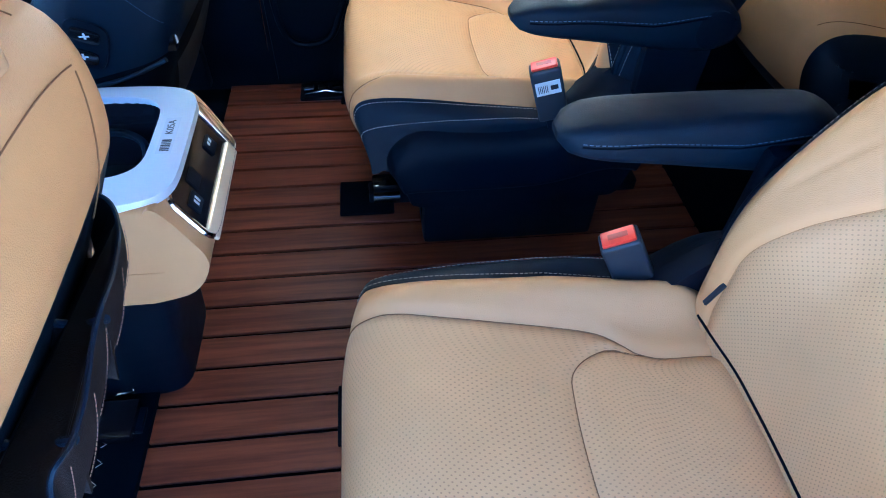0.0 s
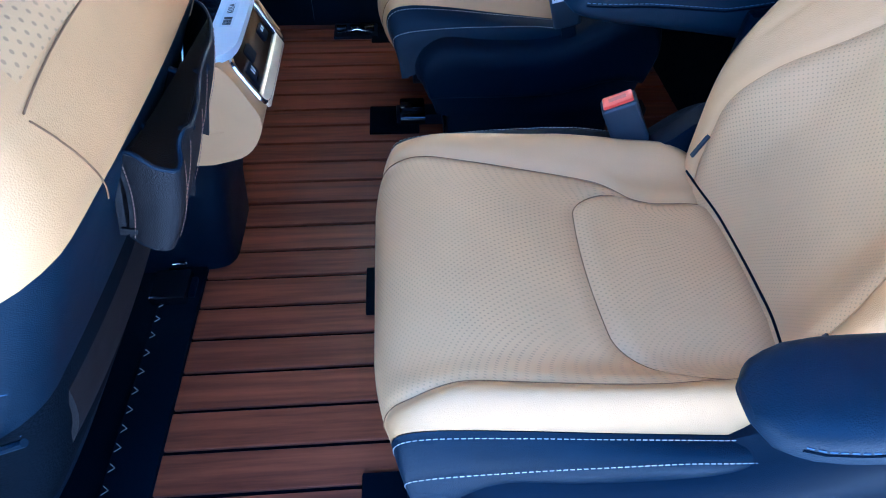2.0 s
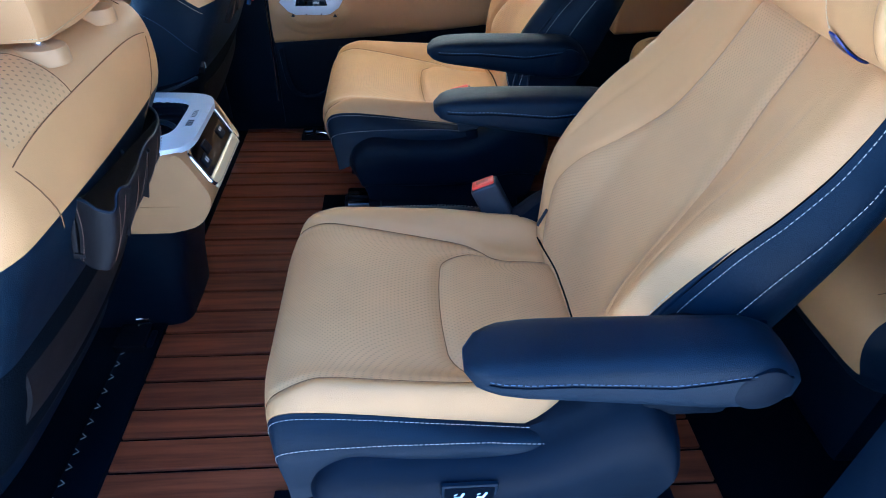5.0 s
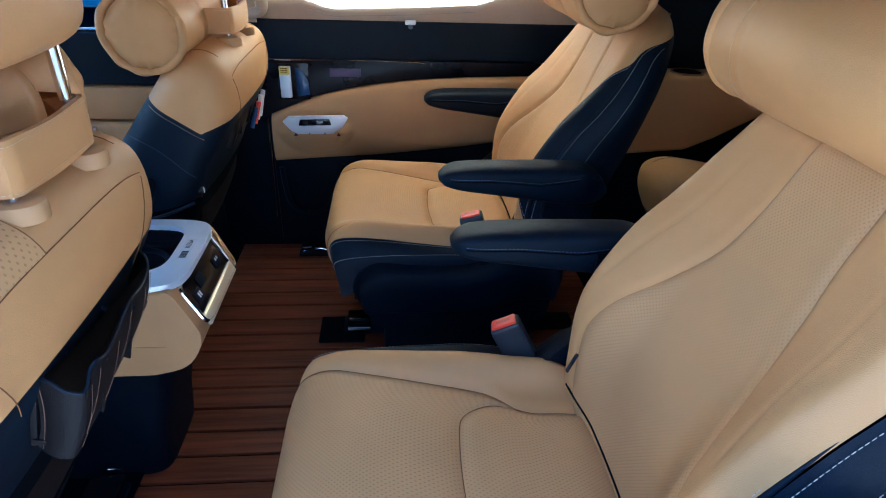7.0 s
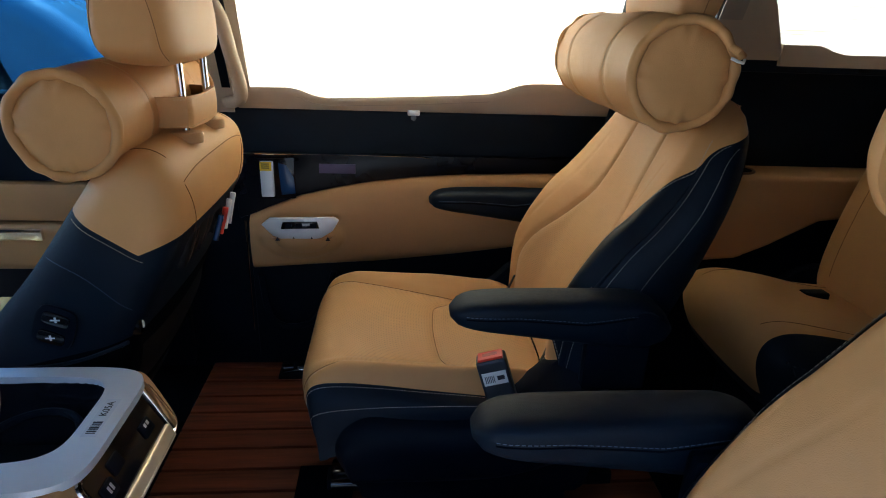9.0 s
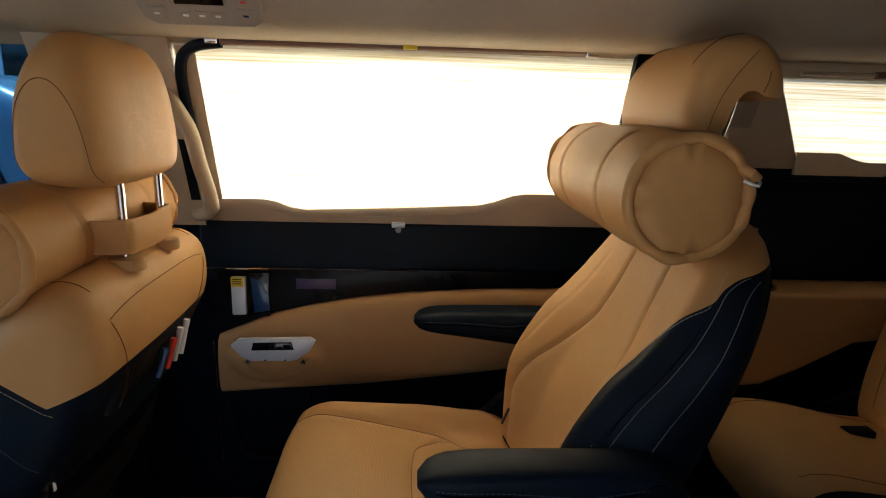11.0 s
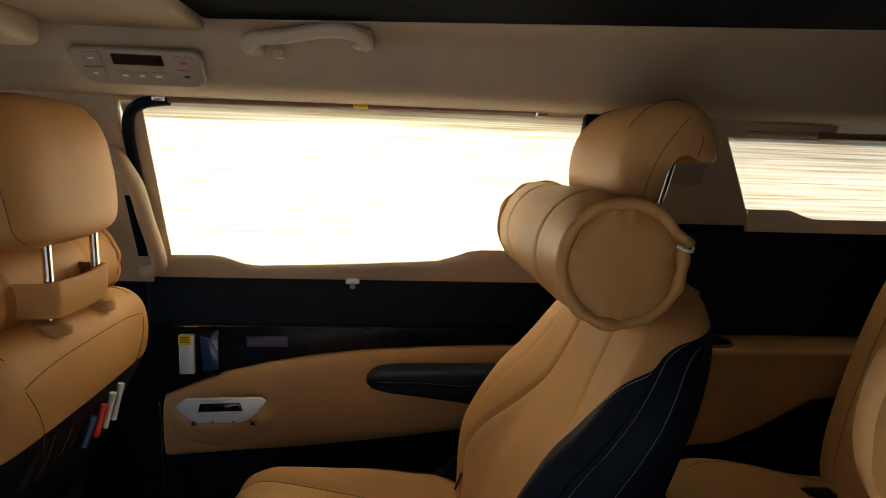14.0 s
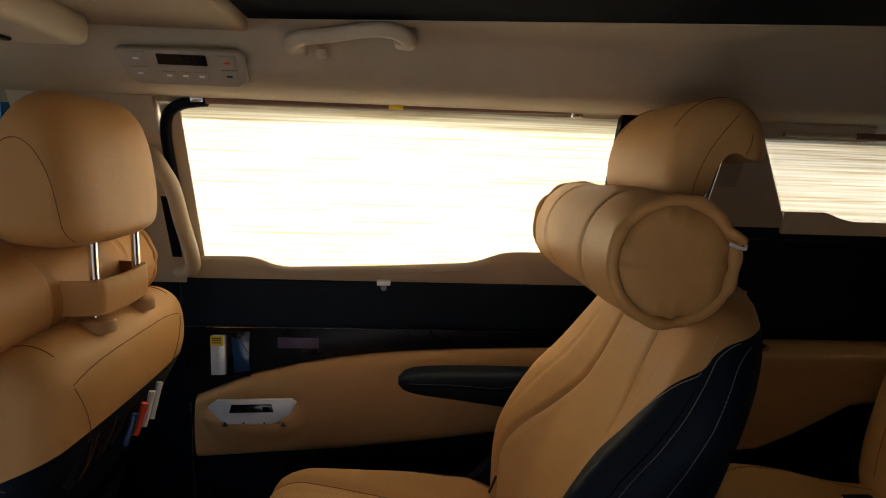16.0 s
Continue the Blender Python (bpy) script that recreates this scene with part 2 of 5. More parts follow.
def prism(outline, depth, r=0.003, seg=2):
    """A flat outline in x and z, given depth along +y, with rounded edges."""
    bm = bmesh.new()
    f = bm.faces.new([bm.verts.new((x, 0, z)) for x, z in outline])
    ext = bmesh.ops.extrude_face_region(bm, geom=[f])
    bmesh.ops.translate(bm, verts=[v for v in ext["geom"] if isinstance(v, bmesh.types.BMVert)], vec=(0, depth, 0))
    bmesh.ops.recalc_face_normals(bm, faces=bm.faces)
    if r:
        bmesh.ops.bevel(bm, geom=[e for e in bm.edges if e.calc_face_angle(0) > 0.6], offset=r, segments=seg, affect='EDGES', profile=0.6)
    return bm


def spline(pts, t):
    """A smooth curve through pts, t from 0 to 1, evenly by index."""
    n = len(pts) - 1
    k = min(int(t * n), n - 1)
    f = t * n - k
    P = [Vector(pts[max(0, min(n, k + d))]) for d in (-1, 0, 1, 2)]
    return 0.5 * ((2 * P[1]) + (P[2] - P[0]) * f + (2 * P[0] - 5 * P[1] + 4 * P[2] - P[3]) * f * f + (3 * P[1] - P[0] - 3 * P[2] + P[3]) * f ** 3)


def curve(pairs, x):
    """A smooth function through (x, y) pairs."""
    n = len(pairs)
    if x <= pairs[0][0]:
        return pairs[0][1]
    if x >= pairs[-1][0]:
        return pairs[-1][1]
    k = next(i for i in range(n - 1) if x <= pairs[i + 1][0])

    def slope(i):
        if i == 0 or i == n - 1:
            return 0.0
        a = (pairs[i][1] - pairs[i - 1][1]) / (pairs[i][0] - pairs[i - 1][0])
        b = (pairs[i + 1][1] - pairs[i][1]) / (pairs[i + 1][0] - pairs[i][0])
        return 0.0 if a * b <= 0 else 2 * a * b / (a + b)
    (a, p), (b, q) = pairs[k], pairs[k + 1]
    h = b - a
    f = (x - a) / h
    return (p * (1 + 2 * f) * (1 - f) ** 2 + q * f * f * (3 - 2 * f) + h * (slope(k) * f * (1 - f) ** 2 - slope(k + 1) * f * f * (1 - f)))


def lin(pairs, x):
    return float(np.interp(x, [p[0] for p in pairs], [p[1] for p in pairs]))


def on_surface(bm, pts, way, lift=0.001):
    """The points moved along way on to a mesh."""
    tree = BVHTree.FromBMesh(bm)
    d = Vector(way).normalized()
    out = []
    for p in pts:
        hit = tree.ray_cast(Vector(p) - d * 0.5, d)[0]
        if hit is not None:
            out.append(hit - d * lift)
    return out


def stitches(pts, r=0.0005, pitch=0.0065, gap=0.35, bm=None):
    """Short threads along a line of points."""
    bm = bm or bmesh.new()
    pts = [Vector(p) for p in pts]
    seg = [(b - a).length for a, b in zip(pts, pts[1:])]
    total, s = sum(seg), 0.0

    def at(s):
        for a, b, l in zip(pts, pts[1:], seg):
            if s <= l:
                return a.lerp(b, s / l if l else 0)
            s -= l
        return pts[-1]
    while s + pitch < total:
        tube([at(s), at(s + pitch * (1 - gap))], r, 4, bm)
        s += pitch
    return bm


def rounded_ring(cx, cz, hx, hz, p=3.0, n=24):
    """A rounded-rectangle ring of (a, b) pairs."""
    out = []
    for k in range(n):
        t = 2 * math.pi * k / n
        c, s = math.cos(t), math.sin(t)
        out.append((cx + hx * math.copysign(abs(c) ** (2 / p), c), cz + hz * math.copysign(abs(s) ** (2 / p), s)))
    return out


# ---- second-row seat ----
def sweep(profile, half, r=0.03, n=18, samples=56, y0=0.0, crown=0.0, shrink=0.0):
    """A closed side profile of (x, z) swept across y, with rounded ends. crown: how far the middle stands proud of the ends;
    shrink: the ends close towards the profile's middle by this share instead of by an even inset."""
    k = len(profile)
    pts = []
    for i in range(samples):
        t = i / samples * k
        j, f = int(t), t - int(t)
        P = [Vector((*profile[(j + d) % k], 0)) for d in (-1, 0, 1, 2)]
        q = 0.5 * ((2 * P[1]) + (P[2] - P[0]) * f + (2 * P[0] - 5 * P[1] + 4 * P[2] - P[3]) * f * f + (3 * P[1] - P[0] - 3 * P[2] + P[3]) * f ** 3)
        pts.append(q)
    nrm = []
    area = sum(a.x * b.y - b.x * a.y for a, b in zip(pts, pts[1:] + pts[:1]))
    for i in range(samples):
        d = (pts[(i + 1) % samples] - pts[i - 1]).normalized()
        nrm.append(Vector((d.y, -d.x, 0)) * (1 if area > 0 else -1))
    mid_p = sum(pts, Vector((0, 0, 0))) / samples
    mid = [(-half + r + (2 * half - 2 * r) * i / n, 0.0) for i in range(1, n)]
    seq = [(-half + r * (1 - math.cos(a)), r * (1 - math.sin(a))) for a in (math.pi / 2 * i / 6 for i in range(7))]
    seq = seq + mid + [(-y, e) for y, e in seq[::-1]]
    rings = []
    for y, e in seq:
        c = crown * (1 - (y / half) ** 2)
        if shrink:
            k = 1 - shrink * e / r
            rings.append([(mid_p.x + (p.x - mid_p.x) * k + m.x * c, y0 + y, mid_p.y + (p.y - mid_p.y) * k + m.y * c) for p, m in zip(pts, nrm)])
        else:
            rings.append([(p.x + m.x * (c - e), y0 + y, p.y + m.y * (c - e)) for p, m in zip(pts, nrm)])
    return loft(rings)


def cut(bm, co, no):
    """Splits a mesh at a plane: the piece on the plane's side, and the rest."""
    other = bm.copy()
    for b, n in ((bm, no), (other, [-c for c in no])):
        bmesh.ops.bisect_plane(b, geom=b.verts[:] + b.edges[:] + b.faces[:], plane_co=co, plane_no=n, clear_inner=True)
    return bm, other


CUSHION = [(0.035, 0.215), (0.0, 0.25), (-0.03, 0.3), (-0.037, 0.345), (-0.018, 0.378), (0.03, 0.391), (0.1, 0.388), (0.2, 0.372), (0.3, 0.358), (0.4, 0.35), (0.458, 0.318)]
NEAR_SEAM = [(0, 0.17), (0.35, 0.178), (0.42, 0.178), (0.55, 0.168), (0.62, 0.172), (0.74, 0.178), (0.84, 0.168), (0.88, 0.172), (1, 0.185)]
FAR_SEAM = [(0, 0.17), (0.35, 0.177), (0.45, 0.178), (0.55, 0.171), (0.65, 0.163), (0.72, 0.157), (0.765, 0.15), (0.79, 0.138), (0.81, 0.122), (0.84, 0.113), (0.9, 0.115), (1, 0.14)]


def edge_half(u, side=-1):
    h = curve([(0, 0.19), (0.25, 0.2), (0.45, 0.207), (1, 0.219)], u)
    return h + (0.022 * min(1, max(0, u - 0.2) * 5) * min(1, max(0, 0.92 - u) * 5) if side > 0 else 0.0)


def cushion_point(u, y):
    """u from the front's foot over the top to the back; y across, in metres."""
    x, z, _ = spline([(p[0], p[1], 0) for p in CUSHION], u)
    a = abs(y) / edge_half(u, 1 if y > 0 else -1)
    k = min(1, max(0, (u - 0.32) * 5))
    rise = min(1, max(0, (x - 0.06) / 0.24)) * min(1, max(0, (0.45 - x) / 0.1))
    z += (0.018 + 0.02 * rise * rise * (3 - 2 * rise)) * math.exp(-((a - 0.86) / 0.14) ** 2) * k + 0.005 * (1 - min(1, (a / 0.7) ** 2)) * k
    if a > 0.86:
        z -= 0.016 * ((a - 0.86) / 0.14) ** 2 * k
    x += 0.035 * max(0, a - 0.5) ** 2 / 0.25 * (1 - min(1, u * 1.7))
    return Vector((x, y, z))


def seam_at(u, y_side):
    return curve(NEAR_SEAM if y_side < 0 else FAR_SEAM, u)


def groove(p, d, depth=0.0065, width=0.007):
    return p - Vector((0, 0, depth * math.exp(-(d / width) ** 2)))


def pad_front(v):
    return 0.712 + 0.02 * v * v + 0.085 * max(0, abs(v) - 0.55) ** 2 / 0.2


def seat_cushion(seat):
    for name, lo_f, hi_f, nu, label in (("seat_insert", lambda v: 0.0, pad_front, 64, "perforated beige leather front of the cushion"),
                                        ("seat_pad", pad_front, lambda v: 1.0, 34, "perforated beige leather pad")):
        def fn(u, v):
            vv = 2 * v - 1
            lo, hi = lo_f(vv), hi_f(vv)
            uu = lo + (hi - lo) * u
            a, b = seam_at(uu, -1), seam_at(uu, 1)
            y = -a + (a + b) * v
            d = min((1 - abs(vv)) * (a + b) / 2, (hi - uu) * 0.75 if hi < 0.99 else 9, (uu - lo) * 0.75 if lo > 0.01 else 9)
            p = groove(cushion_point(uu, y), d)
            if name == "seat_pad":
                p.z += 0.005 * math.sin(math.pi * min(1, u * 1.2)) * (1 - vv ** 4)
            return p
        part(name, grid(fn, nu, 48, uv=lambda u, v: (u * (0.42 if name == "seat_insert" else 0.2), v * 0.34)), M_PERF, seat, label)
    def seam_line(pts):
        part("seam", tube(pts, 0.0006, 6), M_SEAMLINE, seat, "thin dark seam")
    seam_line([groove(cushion_point(pad_front(v), -seam_at(pad_front(v), -1) + (seam_at(pad_front(v), -1) + seam_at(pad_front(v), 1)) * (v + 1) / 2), 0) + Vector((0, 0, 0.0006)) for v in (-1 + 2 * k / 60 for k in range(61))])
    for side in (-1, 1):
        seam_line([groove(cushion_point(u, side * seam_at(u, side)), 0) + Vector((-0.0004 if u < 0.4 else 0, 0, 0.0006)) for u in (0.12 + 0.86 * k / 80 for k in range(81))])

        def bolster(u, v):
            s, e = seam_at(u, side), edge_half(u, side)
            return groove(cushion_point(u, side * (s + (e - s) * v)), v * (e - s))
        part("bolster", grid(bolster, 64, 14), M_TAN, seat, "smooth tan leather bolster")

        def flank(u, v):
            uu = 0.2 + 0.79 * u
            top = cushion_point(uu, side * edge_half(uu, side))
            x = max(0.0, top.x * 0.98 + 0.015 * (1 - u))
            zlow = lin([(0, 0.285), (0.05, 0.3), (0.14, 0.325), (0.226, 0.342), (0.31, 0.355), (0.4, 0.35), (0.46, 0.34)], x)
            low = Vector((x + 0.012 * (1 - u) ** 3, side * (0.252 if side < 0 else 0.284), min(zlow, top.z - 0.012) - 0.03))
            p = top.lerp(low, v)
            p.y += side * (0.010 if side < 0 else 0.016) * math.sin(math.pi * min(1, v * 1.15)) + side * 0.001
            p.z += (0.012 if side < 0 else 0.02) * math.sin(math.pi * v)
            return p
        part("side_panel", grid(flank, 50, 12), M_BLACK, seat, "black leather cushion side")
        o = Vector((0, side * 0.0012, 0.0012))
        part("stitching", stitches([flank(u / 80, 0.06) + o for u in range(4, 78)]), M_THREAD, seat, "pale thread along the black side")
        part("stitching", stitches([flank(u / 80, 0.42) + o for u in range(8, 70)]), M_THREAD, seat)
    core = loft([[(x, y, z) for y, z in rounded_ring(0, 0.25, 0.19, 0.07, 5)] for x in (0.03, 0.07, 0.3, 0.46)])
    part("seat_pan", core, M_PLASTIC, seat)


def seat_base(seat, switch_side, rails):
    """The plastic valance on each side, the rails and their covers."""
    top = [(0.022, 0.262), (0.03, 0.30), (0.05, 0.332), (0.09, 0.352), (0.16, 0.348), (0.24, 0.346), (0.31, 0.355), (0.365, 0.388), (0.41, 0.43), (0.455, 0.442), (0.49, 0.41), (0.51, 0.35), (0.515, 0.28)]
    for side in (-1, 1):
        def valance(u, v):
            x, zt, _ = spline([(a, b, 0) for a, b in top], u)
            zb = lin([(0, 0.235), (0.08, 0.175), (0.14, 0.165), (0.25, 0.155), (0.8, 0.165), (0.92, 0.19), (1, 0.23)], u)
            z = zt + (zb - zt) * v
            y = curve([(0, 0.222), (0.1, 0.252), (0.2, 0.272), (0.3, 0.279), (0.6, 0.272), (0.68, 0.269), (0.73, 0.252), (0.8, 0.25), (1, 0.244)], v)
            y = 0.225 + (y - 0.225) * min(1, 0.45 + 4.5 * u) * min(1, 0.5 + 5 * (1 - u))
            if 0.08 < v < 0.25:
                z += 0.004
            return Vector((x + 0.055 * v * (1 - u) ** 3 - 0.045 * v * u ** 6, side * y, z))
        part("valance", grid(valance, 48, 26, back=(0, -side * 0.03, 0)), M_PLASTIC, seat, "black plastic side valance")
        if side == switch_side:
            yy = side * 0.2765
            part("switch_rim", box(0.199, 0.272, yy - 0.0022, yy + 0.003, 0.279, 0.319, 0.005, 3), M_BLACK, seat)
            sw = part("switch_plate", box(0.203, 0.268, yy - 0.0035, yy + 0.003, 0.283, 0.315, 0.004, 3), M_SEAM, seat, "recline switch plate with two symbols")
            for x in (0.222, 0.251):
                part("symbol", tube([(x - 0.006, yy - 0.0042, 0.295), (x + 0.002, yy - 0.0042, 0.294)], 0.0013, 6), M_WHITE, sw)
                part("symbol", tube([(x + 0.002, yy - 0.0042, 0.294), (x + 0.006, yy - 0.0042, 0.304)], 0.0015, 6), M_WHITE, sw)
                part("symbol", tube([(x - 0.006, yy - 0.0042, 0.300), (x - 0.002, yy - 0.0042, 0.303)], 0.0007, 5), M_WHITE, sw)
    for y in rails:
        part("rail", box(-0.01, 0.62, y - 0.022, y + 0.022, 0.004, 0.035, 0.003), M_PLASTIC, seat, "steel seat rail")
        part("rail_cover", box(-0.078, 0.045, y - 0.056, y + 0.056, 0.002, 0.010, 0.004), M_SEAM, seat, "matt black rail cover plate")
        end = part("rail_end", tube([(0.0, y - 0.02, 0.024), (0.06, y - 0.02, 0.024)], 0.014, 12), M_GLOSS, seat, "glossy black rail end cap")
        part("rail_end_block", box(-0.002, 0.06, y - 0.012, y + 0.03, 0.010, 0.05, 0.006), M_GLOSS, end)
    for y in (-0.2, 0.2):
        part("leg", box(0.1, 0.46, y - 0.02, y + 0.016, 0.03, 0.24, 0.01), M_PLASTIC, seat)
    part("under_frame", box(0.1, 0.46, min(*rails, -0.2), max(*rails, 0.2), 0.03, 0.06, 0.006), M_PLASTIC, seat, "black steel seat frame")


A_BACK = radians(22)


def back_frame(base, ang):
    d = Vector((math.sin(ang), 0, math.cos(ang)))
    n = Vector((-math.cos(ang), 0, math.sin(ang)))
    return lambda s, y, h: Vector(base) + d * s + n * h + Vector((0, y, 0))


WIDE = [(0, 0.195), (0.08, 0.203), (0.2, 0.213), (0.32, 0.216), (0.41, 0.212), (0.48, 0.200), (0.54, 0.178), (0.575, 0.148), (0.592, 0.11)]
TOP = 0.592
BACK_SEAM = [(0, 0.72), (0.06, 0.76), (0.12, 0.76), (0.2, 0.66), (0.28, 0.50), (0.36, 0.37), (0.44, 0.32), (0.60, 0.34)]


def backrest(seat, P, top=TOP, wrap=0.0):
    def half(s):
        return curve(WIDE, s)

    def height(s, a):
        """forward height of the front face; a: 0 at the middle, 1 at the side."""
        h = 0.014 * math.sin(math.pi * min(1, s / 0.36))
        amp = curve([(0, 0.015), (0.06, 0.03), (0.2, 0.062), (0.3, 0.055), (0.42, 0.022), (0.5, 0.006), (0.6, 0)], s)
        h += amp * curve([(0, 0), (0.35, 0.08), (0.75, 0.85), (0.87, 1), (1, 0.86)], a)
        if a > 0.85:
            h -= 0.018 * ((a - 0.85) / 0.15) ** 2
        h -= 0.05 * max(0, (s - 0.5) / 0.092) ** 2.2 * (1 if s > 0.5 else 0)
        return h

    def front(s, v):
        return P(s, v * half(s), height(s, abs(v)))

    def rear_h(s):
        return curve([(0, -0.075), (0.25, -0.09), (0.45, -0.085), (0.55, -0.075), (0.592, -0.062)], s)
    back = P(0, 0, -1) - P(0, 0, 0)

    def insert(u, v):
        s = top * u
        m = curve(BACK_SEAM, s)
        vv = 2 * v - 1
        return front(s, vv * m) + back * 0.005 * math.exp(-((1 - abs(vv)) * m * 0.25 / 0.006) ** 2)
    part("back_insert", grid(insert, 70, 30, uv=lambda u, v: (u * 0.58, (v - 0.5) * 2 * curve(BACK_SEAM, top * u) * 0.25)), M_PERF, seat, "perforated beige leather centre of the backrest")

    # black tube stands in for the shade where cushion and backrest meet
    part("crevice_shade", tube([front(0.03, v) - back * 0.0005 for v in (-0.82 + 1.64 * k / 40 for k in range(41))], 0.0017, 8), M_SEAM, seat, "dark strip for the shade between cushion and backrest")
    for side in (-1, 1):
        edge = [front(q, side * 0.992) + back * 0.001 for q in (0.03 + 0.29 * k / 60 for k in range(61))]
        part("piping", tube(edge, [0.006 * min(1, 0.25 + k / 10, 0.1 + (60 - k) / 30) for k in range(61)], 10), M_BLACK, seat, "black leather edge of the backrest")
        part("stitching", stitches([p - back * 0.0055 - Vector((0, side * 0.0038, 0)) for p in edge[4:46]]), M_THREAD, seat)

    def rim(s, side):
        """share of the half width at which the tan front ends."""
        return 1 - wrap * curve([(0, 0), (0.06, 0), (0.20, 0.85), (0.28, 1), (0.37, 0.75), (0.44, 0.35), (0.49, 0), (0.6, 0)], s) if side < 0 else 1.0

    def border(s):
        """where black gives way to tan on the flank, from the front (0) to the rear (1)."""
        return curve([(0, 0.0), (0.49, 0.0), (0.515, 0.12), (0.54, 0.5), (0.555, 0.82), (0.562, 1.0)], s)
    for side in (-1, 1):
        def bolster(u, v):
            s = top * u
            m = curve(BACK_SEAM, s)
            p = front(s, side * (m + (rim(s, side) - m) * v))
            crease = 0.0014 * math.exp(-((v - 0.5) * (1 - m) * 0.25 / 0.004) ** 2) * (0.22 < s < 0.46)
            return p + back * (0.005 * math.exp(-(v * (1 - m) * 0.25 / 0.006) ** 2) + crease)
        if wrap and side < 0:
            part("bolster_cover", grid(lambda u, v: front(0.56 * u, side * (rim(0.56 * u, side) + (1 - rim(0.56 * u, side)) * v)), 60, 10), M_BLACK, seat, "black leather lapping over the bolster")
            part("stitching", stitches([front(s, side * min(0.99, rim(s, side) + 0.02)) - back * 0.001 for s in (0.05 + 0.48 * k / 80 for k in range(81))]), M_THREAD, seat)
        part("back_bolster", grid(bolster, 70, 30), M_TAN, seat, "smooth tan leather back bolster")
        part("seam", tube([front(s, side * curve(BACK_SEAM, s)) + back * 0.0048 for s in (0.02 + 0.55 * k / 70 for k in range(71))], 0.0006, 6), M_CREASE_SHADE, seat, "thin dark seam")

        def flank(s, v):
            a, b = front(s, side), P(s, side * half(s), rear_h(s))
            p = a.lerp(b, v)
            p.y += side * (0.034 - 0.02 * max(0, (s - 0.42) / 0.17)) * math.sin(math.pi * min(1, 0.06 + v * 0.9)) ** 0.8 - side * 0.0065
            return p
        part("back_side", grid(lambda u, v: flank(0.562 * u, border(0.562 * u) + (1 - border(0.562 * u)) * v), 60, 12), M_BLACK, seat, "black leather side of the backrest")
        part("shoulder", grid(lambda u, v: flank(0.45 + (top - 0.45) * u, border(0.45 + (top - 0.45) * u) * v), 40, 12), M_TAN, seat)
        o = Vector((0, side * 0.0014, 0))
        def line(off):
            return [flank(s, min(0.97, border(s) + (1 - border(s)) * off)) + o for s in (0.02 + 0.51 * k / 90 for k in range(91))]
        part("stitching", stitches(line(0.05)), M_THREAD, seat, "pale thread along the black side")
        part("stitching", stitches(line(0.36)), M_THREAD, seat)

    def rear(u, v):
        s, y = top * u, (2 * v - 1)
        return P(s, y * half(s), rear_h(s) - 0.014 * (1 - y * y) * min(1, (top - s) * 12))
    part("back_shell", grid(rear, 40, 20), M_BLACK, seat, "black rear shell")

    def cap(u, v):
        y = 2 * v - 1
        p = front(top, y).lerp(P(top, y * half(top), rear_h(top)), u)
        return p + (P(0.010 * math.sin(math.pi * u) * (1 - y * y), 0, 0) - P(0, 0, 0))
    part("back_top", grid(cap, 8, 20), M_TAN, seat)
    return front


def posts(seat, base, tip, spread=0.068, collar_r=0.021):
    for side in (-1, 1):
        y = Vector((0, side * spread, 0))
        b, t = Vector(base), Vector(tip)
        part("post", tube([b - (t - b) * 0.2 + y, b + y, b.lerp(t, 0.9) + y, t + y + Vector((-0.012, 0, 0.006))], 0.0065, 14), M_CHROME, seat, "chrome headrest post")
        rings = [[b + y + Vector((r * math.cos(a) * 1.25, r * math.sin(a), dz)) for a in (2 * math.pi * k / 24 for k in range(24))]
                 for r, dz in ((collar_r, -0.012), (collar_r * 1.02, 0.0), (collar_r * 0.95, 0.005), (collar_r * 0.6, 0.007), (0.007, 0.0065))]
        part("collar", loft(rings), M_TANPANEL, seat, "tan plastic post collar")


REAR_HEADREST = [(0.581, 0.962), (0.565, 0.983), (0.562, 1.023), (0.574, 1.068), (0.605, 1.102), (0.644, 1.111), (0.677, 1.091), (0.694, 1.050), (0.689, 1.031), (0.662, 1.043), (0.634, 1.035), (0.614, 1.002), (0.602, 0.966)]
FRONT_HEADREST = [(-0.262, 0.888), (-0.298, 0.893), (-0.314, 0.912), (-0.317, 0.95), (-0.306, 1.02), (-0.275, 1.075), (-0.24, 1.085), (-0.213, 1.05), (-0.198, 0.97), (-0.197, 0.912), (-0.208, 0.894), (-0.23, 0.888)]


